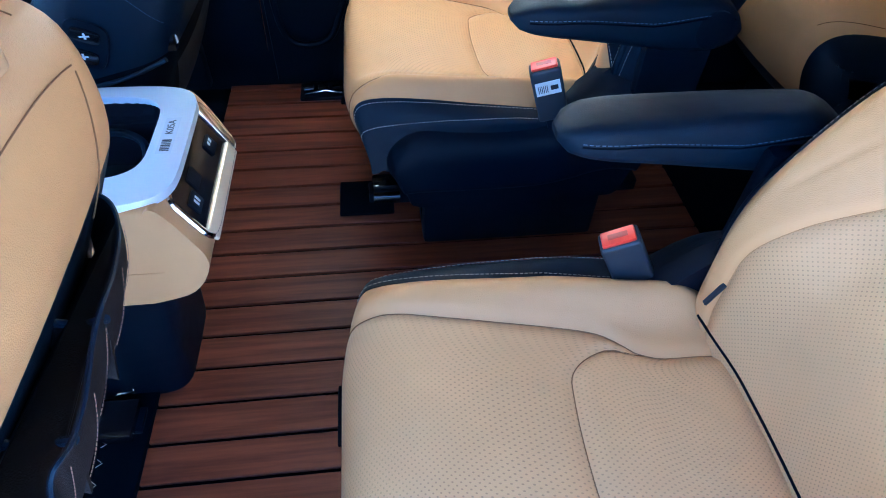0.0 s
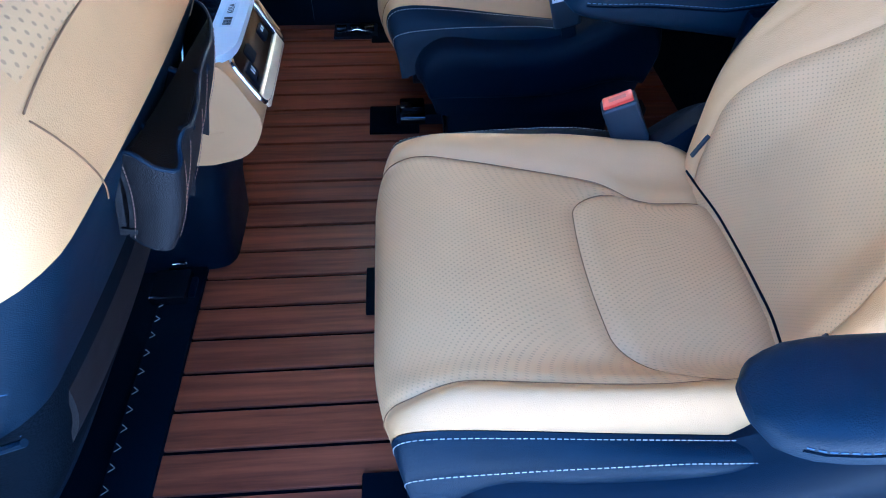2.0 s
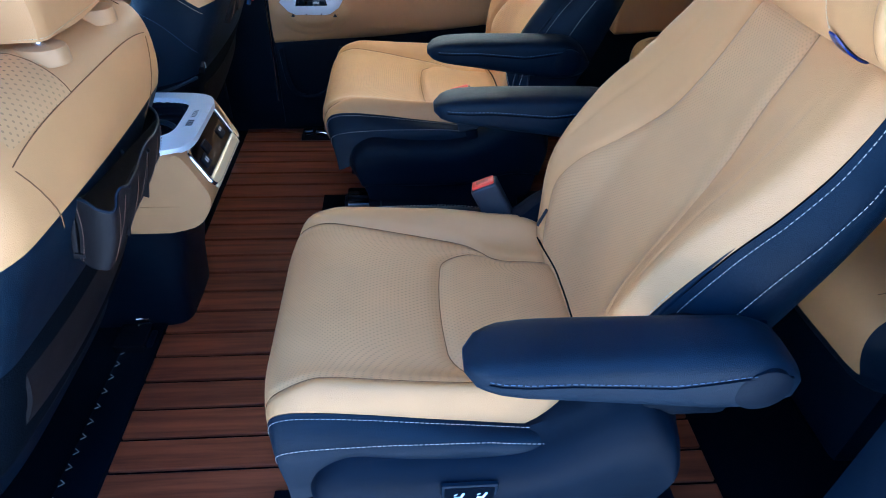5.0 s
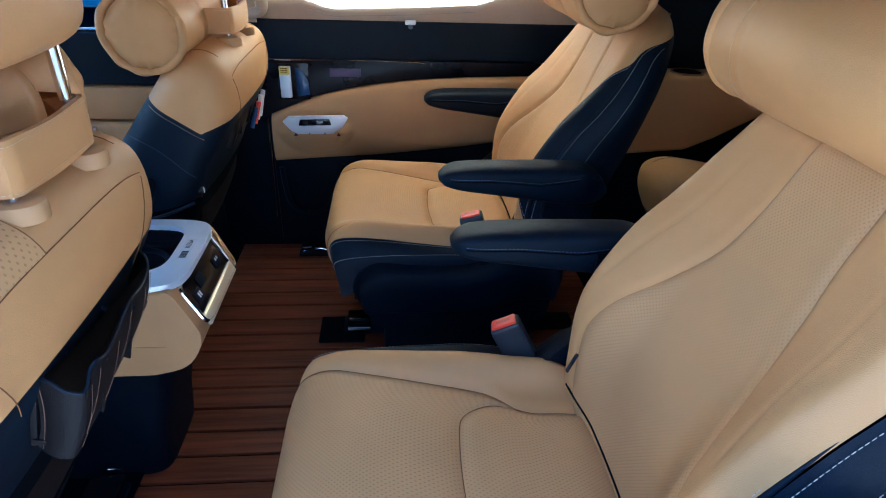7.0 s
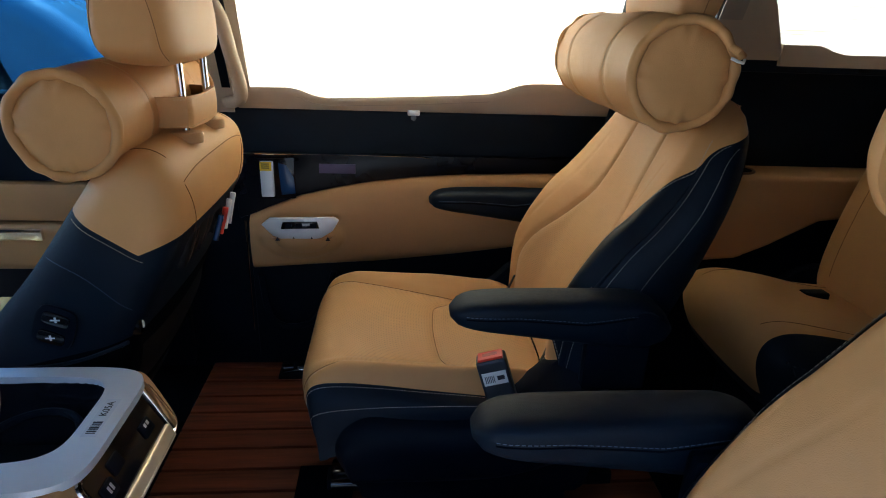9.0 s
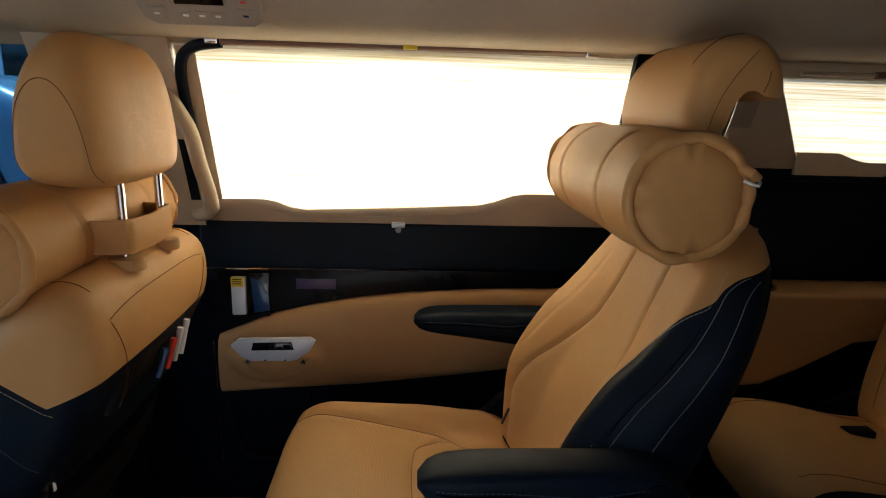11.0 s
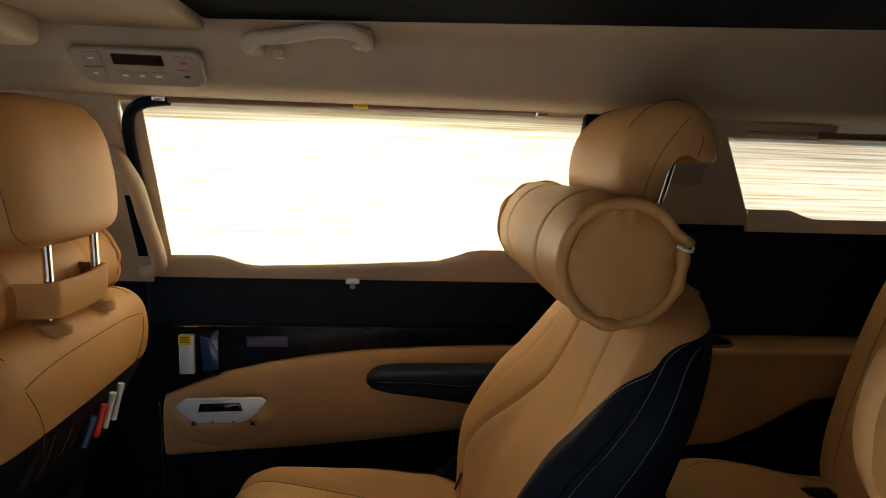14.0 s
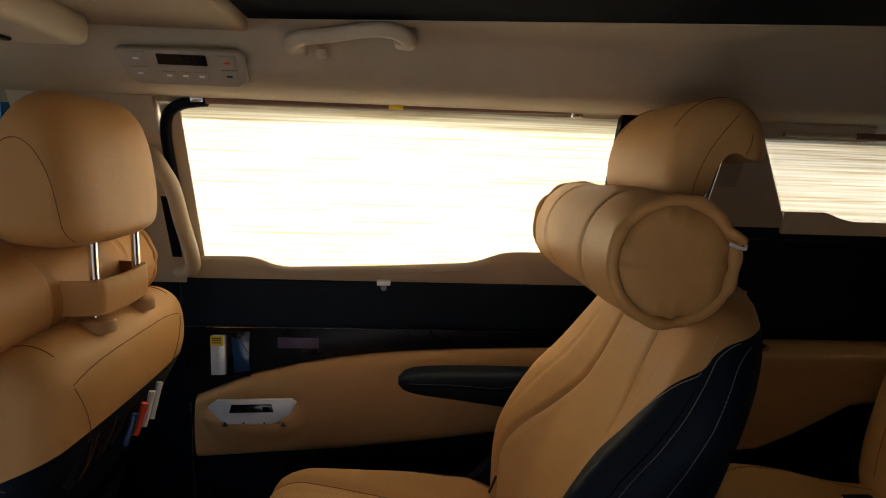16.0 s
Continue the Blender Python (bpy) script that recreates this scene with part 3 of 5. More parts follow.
def armrest(seat, side, tip_x=0.215, piv=(0.506, 0.547)):
    y0 = side * 0.285
    rings = []
    X = [0, 0.012, 0.035, 0.08, 0.14, 0.2, 0.26, 0.3, 0.325, 0.34]
    top = [(0, 0.566), (0.012, 0.577), (0.035, 0.584), (0.1, 0.588), (0.2, 0.589), (0.28, 0.588), (0.31, 0.58), (0.33, 0.562), (0.34, 0.545)]
    bot = [(0, 0.556), (0.012, 0.546), (0.035, 0.54), (0.1, 0.530), (0.2, 0.515), (0.26, 0.507), (0.3, 0.507), (0.325, 0.515), (0.34, 0.53)]
    for k in range(31):
        x = 0.34 * k / 30
        t, b = curve(top, x), curve(bot, x)
        w = 0.04 * lin([(0, 0.35), (0.01, 0.7), (0.03, 0.92), (0.06, 1), (0.28, 1), (0.33, 0.85), (0.34, 0.6)], x)
        rings.append([(tip_x + x, y0 + p, q) for p, q in rounded_ring(0, (t + b) / 2, w, (t - b) / 2, 3.4, 28)])
    arm = part("armrest", loft(rings), M_BLACK, seat, "black leather armrest")
    for s in (-1, 1):
        pts = []
        for k in range(2, 30):
            x = 0.34 * k / 31
            t, b = curve(top, x), curve(bot, x)
            f = lin([(0, 0.5), (0.1, 0.42), (0.2, 0.45), (0.26, 0.3), (0.32, 0.22)], x)
            w = 0.04 * lin([(0, 0.35), (0.01, 0.7), (0.03, 0.92), (0.06, 1), (0.28, 1), (0.33, 0.85)], x)
            pts.append((tip_x + x, y0 + s * (w * 0.985), t + (b - t) * f))
        part("piping", tube(pts, 0.0014, 6), M_SEAM, arm)
        part("stitching", stitches([(a, b + s * 0.0006, c + 0.004) for a, b, c in pts]), M_DARKTHREAD, arm)
    disc = [[(piv[0] + r * math.cos(t), y0 + side * d, piv[1] + r * math.sin(t)) for t in (2 * math.pi * k / 24 for k in range(24))] for r, d in ((0.028, 0.034), (0.028, 0.0396), (0.026, 0.0406), (0.001, 0.0406))]
    part("pivot_cap", loft(disc), M_PLASTIC, arm, "round pivot cover")
    part("pivot_bracket", box(0.44, 0.55, y0 - side * 0.05 - 0.012, y0 - side * 0.05 + 0.012, 0.4, 0.56, 0.01), M_PLASTIC, seat)


def buckle(name, label, m):
    b = thing(name, label, "seat belt", "seat belt buckles", m)
    part("stalk", box(-0.014, 0.014, -0.007, 0.007, -0.14, -0.05, 0.004), M_PLASTIC, b)
    part("body", box(-0.025, 0.025, -0.016, 0.016, -0.075, 0.022, 0.006, 3), M_BUCKLE, b, "black buckle body")
    part("button", box(-0.021, 0.021, -0.012, 0.012, 0.014, 0.0262, 0.003, 2), M_RED, b, "red release button")
    return b


def pillow(label, m, r=0.083, length=0.38, band=0.24, gather=0.75):
    """A roll cushion lying along local y."""
    p = thing("neck_pillow", label, "cushion", "neck pillows", m)

    def skin(u, v):
        y = (u - 0.5) * length
        t = 2 * math.pi * v
        rr = r * (1 - 0.05 * (2 * u - 1) ** 2) + 0.0016 * math.sin(3 * t + 9 * u) + 0.0012 * gather * math.sin(21 * t + 3 * math.sin(5 * t)) * max(0, abs(2 * u - 1) - 0.7) / 0.3 - 0.004 * math.exp(-((abs(u - 0.5) - band) / 0.01) ** 2)
        return Vector((rr * math.cos(t), y, rr * math.sin(t)))
    bm = grid(skin, 60, 48)
    bmesh.ops.remove_doubles(bm, verts=bm.verts, dist=0.0003)
    part("cover", bm, M_TAN, p)
    for side in (-1, 1):
        def disc(u, v):
            t = 2 * math.pi * v
            rr = r * 0.88 * u
            pucker = gather * (0.0055 * math.sin(9 * t + 2.4 * math.sin(4 * t) + 3 * u) * u ** 7 + 0.0024 * math.sin(5 * t + 1.7) * math.sin(5 * u) * u ** 2)
            return Vector((rr * math.cos(t), side * (length / 2 + 0.012 - 0.014 * u ** 6 + pucker), rr * math.sin(t)))
        bm = grid(disc, 20, 144)
        bmesh.ops.remove_doubles(bm, verts=bm.verts, dist=0.0002)
        part("end_panel", bm, M_TAN, p)
        rolled, rad, rng = [], [], random.Random(5 + side)
        knots = sorted(rng.uniform(0, 2 * math.pi) for _ in range(9))
        for k in range(161):
            t = 2 * math.pi * k / 160
            near_knot = max(math.exp(-(((t - q + math.pi) % (2 * math.pi) - math.pi) / 0.11) ** 2) for q in knots)
            wave = math.sin(7 * t + 2 * math.sin(3 * t)) * gather
            rolled.append(((r * 0.9 + 0.0008 * wave) * math.cos(t), side * (length / 2 + 0.002 + 0.001 * wave - 0.002 * gather * near_knot), (r * 0.9 + 0.0008 * wave) * math.sin(t)))
            rad.append(0.0082 + 0.0006 * wave - 0.0016 * gather * near_knot)
        part("piping", tube(rolled, rad, 12), M_TAN, p, "gathered rolled edge")
        y = side * band * length
        part("stitching", stitches([((r + 0.0005) * math.cos(t), y + 0.006 * side, (r + 0.0005) * math.sin(t)) for t in (2 * math.pi * k / 120 for k in range(121))], r=0.0005, pitch=0.005), M_TANTHREAD, p)
    return p


def second_row_seat(label, m, switch_side, rails, back_shift=0.0, wrap=0.0):
    seat = thing("captain_seat", label, "car seat", "second-row seats")
    seat_cushion(seat)
    seat_base(seat, switch_side, rails)
    lower = set(seat.children)
    P = back_frame((0.408, 0, 0.33), A_BACK)
    front = backrest(seat, P, wrap=wrap)
    for side in (-1, 1):
        armrest(seat, side)
        q = front(0.075, side * 0.775)
        part("anchor_tag", box(-0.001, 0.002, -0.003, 0.003, -0.018, 0.018, 0, m=Matrix.Translation(q + Vector((-0.002, 0, 0))) @ pose(0, 0, 0, 0, 20, 0)), M_INK, seat, "small black child-seat anchor tag")
    bm = sweep(REAR_HEADREST, 0.138, 0.03, crown=0.003, shrink=0.45)
    arcs = []
    for side in (-1, 1):
        arcs.append(on_surface(bm, [(0.575 + 0.105 * k / 30, side * 0.1, 1.2) for k in range(31)], (0, 0, -1)))
        arcs.append(on_surface(bm, [(0.588 + 0.055 * (k / 24) ** 2, side * 0.3, 0.975 + 0.115 * k / 24) for k in range(25)], (0, -side, 0)))
        arcs.append(on_surface(bm, [(0.612 + 0.05 * math.sin(math.pi * 0.5 * k / 24), side * 0.3, 0.985 + 0.08 * k / 24) for k in range(25)], (0, -side, 0)))
    hr = part("headrest", bm, M_TAN, seat, "tan leather headrest curling over at the back")
    for arc in arcs:
        part("seam", tube(arc, 0.0006, 6), M_SEAMLINE, hr)
    posts(seat, (0.618, 0, 0.872), (0.662, 0, 1.045), 0.062)
    for piece in seat.children:
        if piece not in lower and not piece.name.startswith("armrest"):
            piece.matrix_basis = pose(0, back_shift, 0)
    seat.matrix_basis = m
    return seat


near_seat = second_row_seat("beige leather captain seat with black sides and two armrests", pose(0, -0.422, 0), -1, (-0.15, 0.257))
far_seat = second_row_seat("tan leather captain seat with black sides beside the far door", pose(0, 0.42, 0), 1, (-0.041, 0.40), -0.022, 0.3)
pillow("tan leather roll cushion strapped below the headrest of a seat", pose(0.538, 0.39, 0.907, 0, 0, 0), 0.083, 0.40)
pillow("tan leather roll cushion hanging over the beige seat", pose(0.602, -0.425, 0.892, 0, 0, 0), 0.08, 0.44, 0.34, 0.2)
tag = part("tag", grid(lambda u, v: Vector((0.0822 * math.cos(radians(222 + 40 * u)), -0.155 - 0.016 * v * math.sin(math.pi * min(1, 0.12 + 0.88 * u)) ** 0.5, 0.0822 * math.sin(radians(222 + 40 * u)))), 14, 4, back=(0, 0, 0.002)), material("navy_label", (0.006, 0.015, 0.12), 0.3), bpy.data.objects["neck_pillow.001"], "small navy blue label")
roll = bpy.data.objects["neck_pillow"]
knot = part("tie", tube([(0.062, -0.205, 0.040), (0.070, -0.213, 0.034), (0.078, -0.210, 0.030), (0.074, -0.203, 0.026)], 0.006, 10), M_TAN, roll, "knotted leather tie")
part("cord", tube([(0.060, -0.214, 0.026), (0.068, -0.219, 0.022), (0.078, -0.216, 0.020), (0.082, -0.211, 0.024)], 0.0022, 8), M_WHITE, knot, "white cord end")
bk1 = buckle("seat_belt_buckle", "black buckle with red button beside the beige seat", pose(0.314, -0.186, 0.414, 0, -28, -8))
bk2 = buckle("seat_belt_buckle", "black buckle with red button and white label", pose(0.296, 0.172, 0.435, 0, -18, -8))
tagl = part("label", box(-0.02, 0.02, -0.0172, -0.0162, -0.022, 0.002, 0), M_WHITE, bk2, "small white paper label")
for i in range(6):
    part("print_bar", box(-0.016 + 0.0028 * i, -0.0148 + 0.0028 * i, -0.0178, -0.0171, -0.017, -0.004, 0), M_INK, tagl)
part("print_bar", box(0.004, 0.016, -0.0178, -0.0171, -0.014, -0.006, 0), M_INK, tagl)
for b in (bk1, bk2):
    part("button_mark", box(-0.012, 0.012, -0.004, 0.004, 0.0258, 0.0266, 0), material("dark_red_plastic", (0.45, 0.03, 0.015), 0.4), b)


# ---- front seats ----
M_BLUEFILM = material("blue_film", (0.02, 0.06, 0.16), 0.2)
FRONT_BACK = [(-0.222, 0.60), (-0.196, 0.655), (-0.192, 0.71), (-0.206, 0.75), (-0.245, 0.768), (-0.295, 0.748), (-0.335, 0.70),
              (-0.43, 0.575), (-0.52, 0.47), (-0.58, 0.35), (-0.55, 0.27), (-0.42, 0.255), (-0.36, 0.29), (-0.315, 0.40), (-0.262, 0.52)]


def front_seat(label, y0, head=0.0, perforated_sides=()):
    seat = thing("front_seat", label, "car seat", "front seats")
    whole = sweep(FRONT_BACK, 0.235, 0.045, crown=0.012)
    lines = [on_surface(whole, [(-0.19, y, 0.735 - 0.012 * (y / 0.178) ** 4) for y in (-0.178 + 0.356 * k / 40 for k in range(41))], (-0.8, 0, -0.6))]
    for side in (-1, 1):
        lines.append(on_surface(whole, [(0.0, side * (0.13 + 0.048 * k / 24), 0.622 + 0.098 * k / 24) for k in range(25)], (-1, 0, 0)))
        lines.append(on_surface(whole, [(-0.21 - 0.10 * k / 24, side * (0.178 - 0.008 * k / 24), 1.0) for k in range(25)], (0, 0, -1)))
    tree = BVHTree.FromBMesh(whole)

    def over(u, v, edge):
        p = Vector((-0.197 - 0.14 * u, edge * (0.05 + 0.118 * v), 0.730 + 0.03 * math.sin(math.pi * u)))
        d = Vector((-0.8 + 1.15 * u, 0, -0.6 - 0.34 * u)).normalized()
        return (tree.ray_cast(p - d * 0.3, d)[0] or p) - d * 0.0016
    patches = [grid(lambda u, v: over(u, v, edge), 30, 20, uv=lambda u, v: (u * 0.16, v * 0.118)) for edge in perforated_sides]
    for edge in perforated_sides:
        lines.append([over(k / 24, 0, edge) for k in range(25)])
    threads = []
    for side in (-1, 1):
        threads.append((on_surface(whole, [(-0.245 - 0.10 * k / 30, side * 0.4, 0.612 + 0.0675 * k / 30) for k in range(31)], (0, -side, 0), 0.0004), M_TANTHREAD))
        threads.append((on_surface(whole, [(-0.275 - 0.12 * k / 30, side * 0.4, 0.53 + 0.085 * math.sin(math.pi * 0.5 * k / 30)) for k in range(31)], (0, -side, 0), 0.0004), M_DARKTHREAD))
    upper, lower = cut(whole, (-0.245, 0, 0.622), (0.56, 0, 0.83))
    upper, rear = cut(upper, (-0.253, 0, 0.623), (-0.35, 0, 0.937))
    part("rear_panel", rear, M_BLACK, seat, "black leather panel across the back")
    part("upper_back", upper, M_TAN, seat, "tan leather upper backrest")
    lower, shell = cut(lower, (-0.26, 0, 0.485), (-0.25, 0, 0.968))
    part("lower_shell", shell, M_NET, seat, "matt black lower shell")
    part("shell_piping", tube([(-0.284 - 0.18 * k / 40, -0.2365, 0.479 - 0.047 * k / 40 - 0.012 * math.sin(math.pi * k / 40)) for k in range(41)], 0.0035, 8), M_BLACK, seat, "piped edge above the shell")
    part("lower_back", lower, M_BLACK, seat, "black leather lower backrest and shell")
    for pts in lines:
        part("seam", tube(pts, 0.0006, 6), M_SEAMLINE, seat, "thin dark seam")
    for pts, mat in threads:
        part("stitching", stitches(pts), mat, seat)
    for patch in patches:
        part("perforated_top", patch, M_PERF_COARSE, seat, "perforated leather at the top of the backrest")
    bm = sweep(FRONT_HEADREST, 0.15, 0.07, crown=0.006, shrink=0.42, y0=head)
    ovals = [on_surface(bm, [(-0.258 - 0.048 * math.cos(math.pi * k / 60), side * 0.5 + head, 0.878 + 0.15 * math.sin(math.pi * k / 60) ** 0.75) for k in range(61)], (0, -side, 0)) for side in (-1, 1)]
    hr = part("headrest", bm, M_TAN, seat, "tan leather headrest")
    for oval in ovals:
        part("seam", tube(oval, 0.0006, 6), M_SEAMLINE, hr, "curved seam on the headrest")
    posts(seat, (-0.213, head, 0.774), (-0.214, head, 0.905), 0.066)
    part("band", grid(lambda u, v: Vector((-0.199 - 0.045 * (2 * u - 1) ** 24 + 0.002 * math.sin(3 * v), head - 0.086 + 0.172 * u, 0.785 + 0.05 * v + 0.002 * math.cos(6 * u))), 24, 6, back=(-0.006, 0, 0)), M_TAN, seat, "leather strap round the posts")
    for dz in (0.004, 0.046):
        part("stitching", stitches([(-0.1970 - 0.045 * (2 * u - 1) ** 24, head - 0.085 + 0.17 * u, 0.786 + dz) for u in (k / 30 for k in range(31))], r=0.0004, pitch=0.005), M_TANTHREAD, seat)
    part("seat_cushion", loft([[(x, y, z) for y, z in rounded_ring(0, 0.27, 0.25 * k, 0.08 * k, 4)] for x, k in ((-1.0, 0.8), (-0.97, 1), (-0.5, 1), (-0.45, 0.9))]), M_TAN, seat)
    part("pedestal", box(-0.98, -0.53, -0.21, 0.21, 0.02, 0.24, 0.03), M_PLASTIC, seat)
    # lower shell cover with net pocket and hook
    part("shell_cover", grid(lambda u, v: Vector((-0.268 - 0.13 * u - 0.018 * math.sin(math.pi * u) + 0.012 * (1 - (2 * v - 1) ** 4), (2 * v - 1) * (0.215 - 0.02 * u), 0.52 - 0.30 * u)), 20, 20, back=(-0.03, 0, 0)), M_PLASTIC, seat, "black plastic shell cover")
    part("net_pocket", grid(lambda u, v: Vector((-0.290 - 0.09 * u + 0.018 * math.sin(math.pi * min(1, u * 1.2)), (2 * v - 1) * 0.17, 0.44 - 0.2 * u + 0.02 * (2 * v - 1) ** 2)), 12, 16, back=(-0.006, 0, 0)), M_ORGANISER, seat, "black net map pocket")
    part("stitching", stitches([(-0.252 - 0.05 * abs(2 * u - 1) ** 3, (2 * u - 1) * 0.222, 0.535 - 0.075 * abs(2 * u - 1) ** 2) for u in (k / 40 for k in range(41))]), M_DARKTHREAD, seat)
    seat.matrix_basis = pose(0, y0, 0)
    return seat


front_near = front_seat("tan leather front seat with black back and hanging organiser", -0.43, 0.041, (-1,))
front_far = front_seat("tan leather front seat with black back beside the far door", 0.425)
# seat switches on the inner side of the far front seat
def tilted(x, z, hx, hz, y, depth, r):
    """A rounded plate on the seat's side, leaning with the backrest."""
    bm = prism(rounded_ring(0, 0, hx, hz, 4, 28), depth, r, 2)
    bm.transform(Matrix.Translation((x, y, z)) @ pose(0, 0, 0, 0, 22, 0))
    return bm


plate = part("switch_panel", tilted(-0.388, 0.507, 0.03, 0.036, -0.2405, 0.006, 0.0015), M_PLASTIC, front_far, "black switch panel")
for x, z in ((-0.395, 0.491), (-0.382, 0.522)):
    b = part("switch", tilted(x, z, 0.02, 0.0105, -0.2435, 0.005, 0.0015), M_GLOSS, plate, "seat switch with white symbol")
    part("symbol", box(x - 0.007, x + 0.007, -0.2442, -0.2434, z - 0.001, z + 0.001, 0), M_WHITE, b)
    part("symbol", box(x - 0.001, x + 0.002, -0.2442, -0.2434, z - 0.004, z + 0.005, 0), M_WHITE, b)
hook = part("bag_hook", box(-0.302, -0.272, -0.215, -0.19, 0.478, 0.51, 0.006), M_GLOSS, front_far, "black bag hook")
part("mark", box(-0.2715, -0.2705, -0.207, -0.201, 0.488, 0.502, 0), M_WHITE, hook)
pillow("tan leather roll cushion on the front seat", pose(-0.325, 0.43, 0.812, 0, 0, 0), 0.079, 0.45)
pillow("tan leather roll cushion on the front seat", pose(-0.335, -0.39, 0.812, 0, 0, 0), 0.079, 0.39)


def organiser(label, m):
    """A strip of open pockets hung on a seat back; local y across, z up, x rearward."""
    o = thing("seat_organiser", label, "organiser", "seat organisers", m)
    plan = [(-0.036, -0.118), (-0.024, -0.123), (-0.008, -0.126), (0.004, -0.123), (0.007, -0.114), (0.004, -0.10), (0.008, -0.085), (0.009, -0.05), (0.006, -0.01), (0.007, 0.03), (0.004, 0.07), (-0.002, 0.105), (-0.014, 0.128), (-0.036, 0.136)]
    rim = [(0, 0.076), (0.08, 0.078), (0.16, 0.070), (0.26, 0.066), (0.36, 0.072), (0.43, 0.080), (0.5, 0.072), (0.58, 0.074), (0.66, 0.080), (0.74, 0.070), (0.84, 0.064), (0.93, 0.066), (1, 0.068)]

    def face(u, v):
        x, y, _ = spline([(a, c, 0) for a, c in plan], u)
        return Vector((x * (0.72 + 0.28 * v) - 0.006 * (1 - v) + 0.004 * math.sin(math.pi * v), y, -0.012 + (curve(rim, u) + 0.012) * v - 0.006 * math.sin(2 * math.pi * u) * (1 - v)))
    part("pocket_face", grid(face, 72, 12, back=(-0.003, 0, 0)), M_ORGANISER, o, "dark brown leather pocket strip")
    part("back_panel", box(-0.042, -0.036, -0.118, 0.136, -0.012, 0.068, 0.001), M_ORGANISER, o)
    part("pocket_floor", box(-0.04, -0.006, -0.12, 0.126, -0.008, -0.002, 0.001), M_ORGANISER, o)
    for y, tz in ((-0.078, 0.072), (0.006, 0.072)):
        part("divider", grid(lambda u, v: Vector((-0.038 + 0.046 * u, y + 0.004 * math.sin(3 * u), (tz - 0.012 * math.sin(math.pi * u)) * v)), 10, 6, back=(0, 0.004, 0)), M_ORGANISER, o, "leather pocket divider")
        part("rim", tube([(-0.038 + 0.046 * u, y + 0.002 + 0.004 * math.sin(3 * u), tz - 0.012 * math.sin(math.pi * u)) for u in (k / 10 for k in range(11))], 0.0032, 8), M_BLACK, o, "rolled rim of the divider")
    edge = Vector((0.0012, 0, 0))
    for u0 in (0.36, 0.45, 0.56, 0.65, 0.76, 0.86):
        part("stitching", stitches([face(u0 - 0.06 * (1 - v), v) + edge for v in (0.08 + 0.84 * k / 10 for k in range(11))], r=0.00035, pitch=0.004), M_BROWNBAR, o)
    for u0, d in ((0.004, -0.0014), (0.996, 0.0014)):
        part("stitching", stitches([face(u0, v / 10) + Vector((0.001, d, 0)) for v in range(11)], pitch=0.004), M_BROWNBAR, o)
    part("piping", tube([face(k / 72, 1) + Vector((-0.0015, 0, 0)) for k in range(73)], 0.0019, 6), M_BLACK, o, "folded top edge")
    return o


organiser("dark leather pocket strip on the back of the front seat", pose(-0.186, -0.414, 0.560, 0, 14, 3))
org2 = organiser("dark leather pocket strip holding pens and small things", pose(-0.215, 0.41, 0.580, 0, 12, 0))
for i, (y, z, mat, lab) in enumerate(((0.515, 0.617, M_WHITE, "white capped pen"), (0.545, 0.621, M_SILVER, "silver pen"), (0.485, 0.610, M_RED, "red lighter"), (0.45, 0.607, M_BLUEFILM, "blue pen"))):
    pen = thing("pen", lab + " sticking out of the organiser", "stationery", "things in the organiser")
    y, z = y - 0.062, z + 0.004
    part("barrel", tube([(-0.195, y, 0.575), (-0.185, y + 0.008, z)], 0.005, 10), mat, pen)
    part("cap", tube([(-0.185, y + 0.008, z), (-0.183, y + 0.009, z + 0.01)], 0.0055, 10), mat, pen)

# ---- centre console ----
# the yellow tint paints in the tan interior mirrored by the bright metal edge
M_BAND = material("satin_metal_tan_reflection", (0.92, 0.80, 0.55), 0.34, 0.55, mottle=0.03, rough_var=0.05)
con = thing("centre_console", "tan and silver console with cup holders between the seats", "console")
CY = 0.012
prof = [(-0.60, 0.345), (-0.272, 0.345), (-0.266, 0.38), (-0.266, 0.445), (-0.256, 0.457), (-0.241, 0.447), (-0.219, 0.40), (-0.208, 0.365), (-0.22, 0.328), (-0.248, 0.298), (-0.30, 0.283), (-0.60, 0.28)]
nose = [tuple(spline([(a, b, 0) for a, b in prof[3:11]], k / 24))[:2] for k in range(25)]
bm = prism([(-0.60, 0.345), (-0.268, 0.345), *nose, (-0.60, 0.28)], 0.256, 0)
bm.transform(Matrix.Translation((0, CY - 0.128, 0)))
part("body", bm, M_TANPANEL, con, "tan leather console body")
for y0, y1 in ((CY - 0.128, CY - 0.095), (CY + 0.1075, CY + 0.128)):
    part("side_wall", box(-0.60, -0.245, y0 + 0.001, y1 - 0.001, 0.335, 0.457, 0.008, 3), M_TANPANEL, con)
base_rings = [[(x, CY + y, z) for x, y in rounded_ring(-0.475, 0, hx, hy, 6, 32)] for hx, hy, z in ((0.142, 0.105, 0.0), (0.152, 0.112, 0.1), (0.182, 0.118, 0.24), (0.2, 0.122, 0.295))]
part("base", loft(base_rings), M_PLASTIC, con, "black plastic console base")


def frame_plate(outer, inner, z0, z1):
    """A flat plate with a rounded hole: both outlines are lists of equal length of (x, y)."""
    bm = bmesh.new()
    k = len(outer)
    v = [[bm.verts.new((x, y, z)) for x, y in ring] for ring, z in ((outer, z0), (outer, z1), (inner, z1), (inner, z0))]
    for a, b in zip(v, v[1:] + v[:1]):
        for i in range(k):
            bm.faces.new((a[i], a[(i + 1) % k], b[(i + 1) % k], b[i]))
    return bm


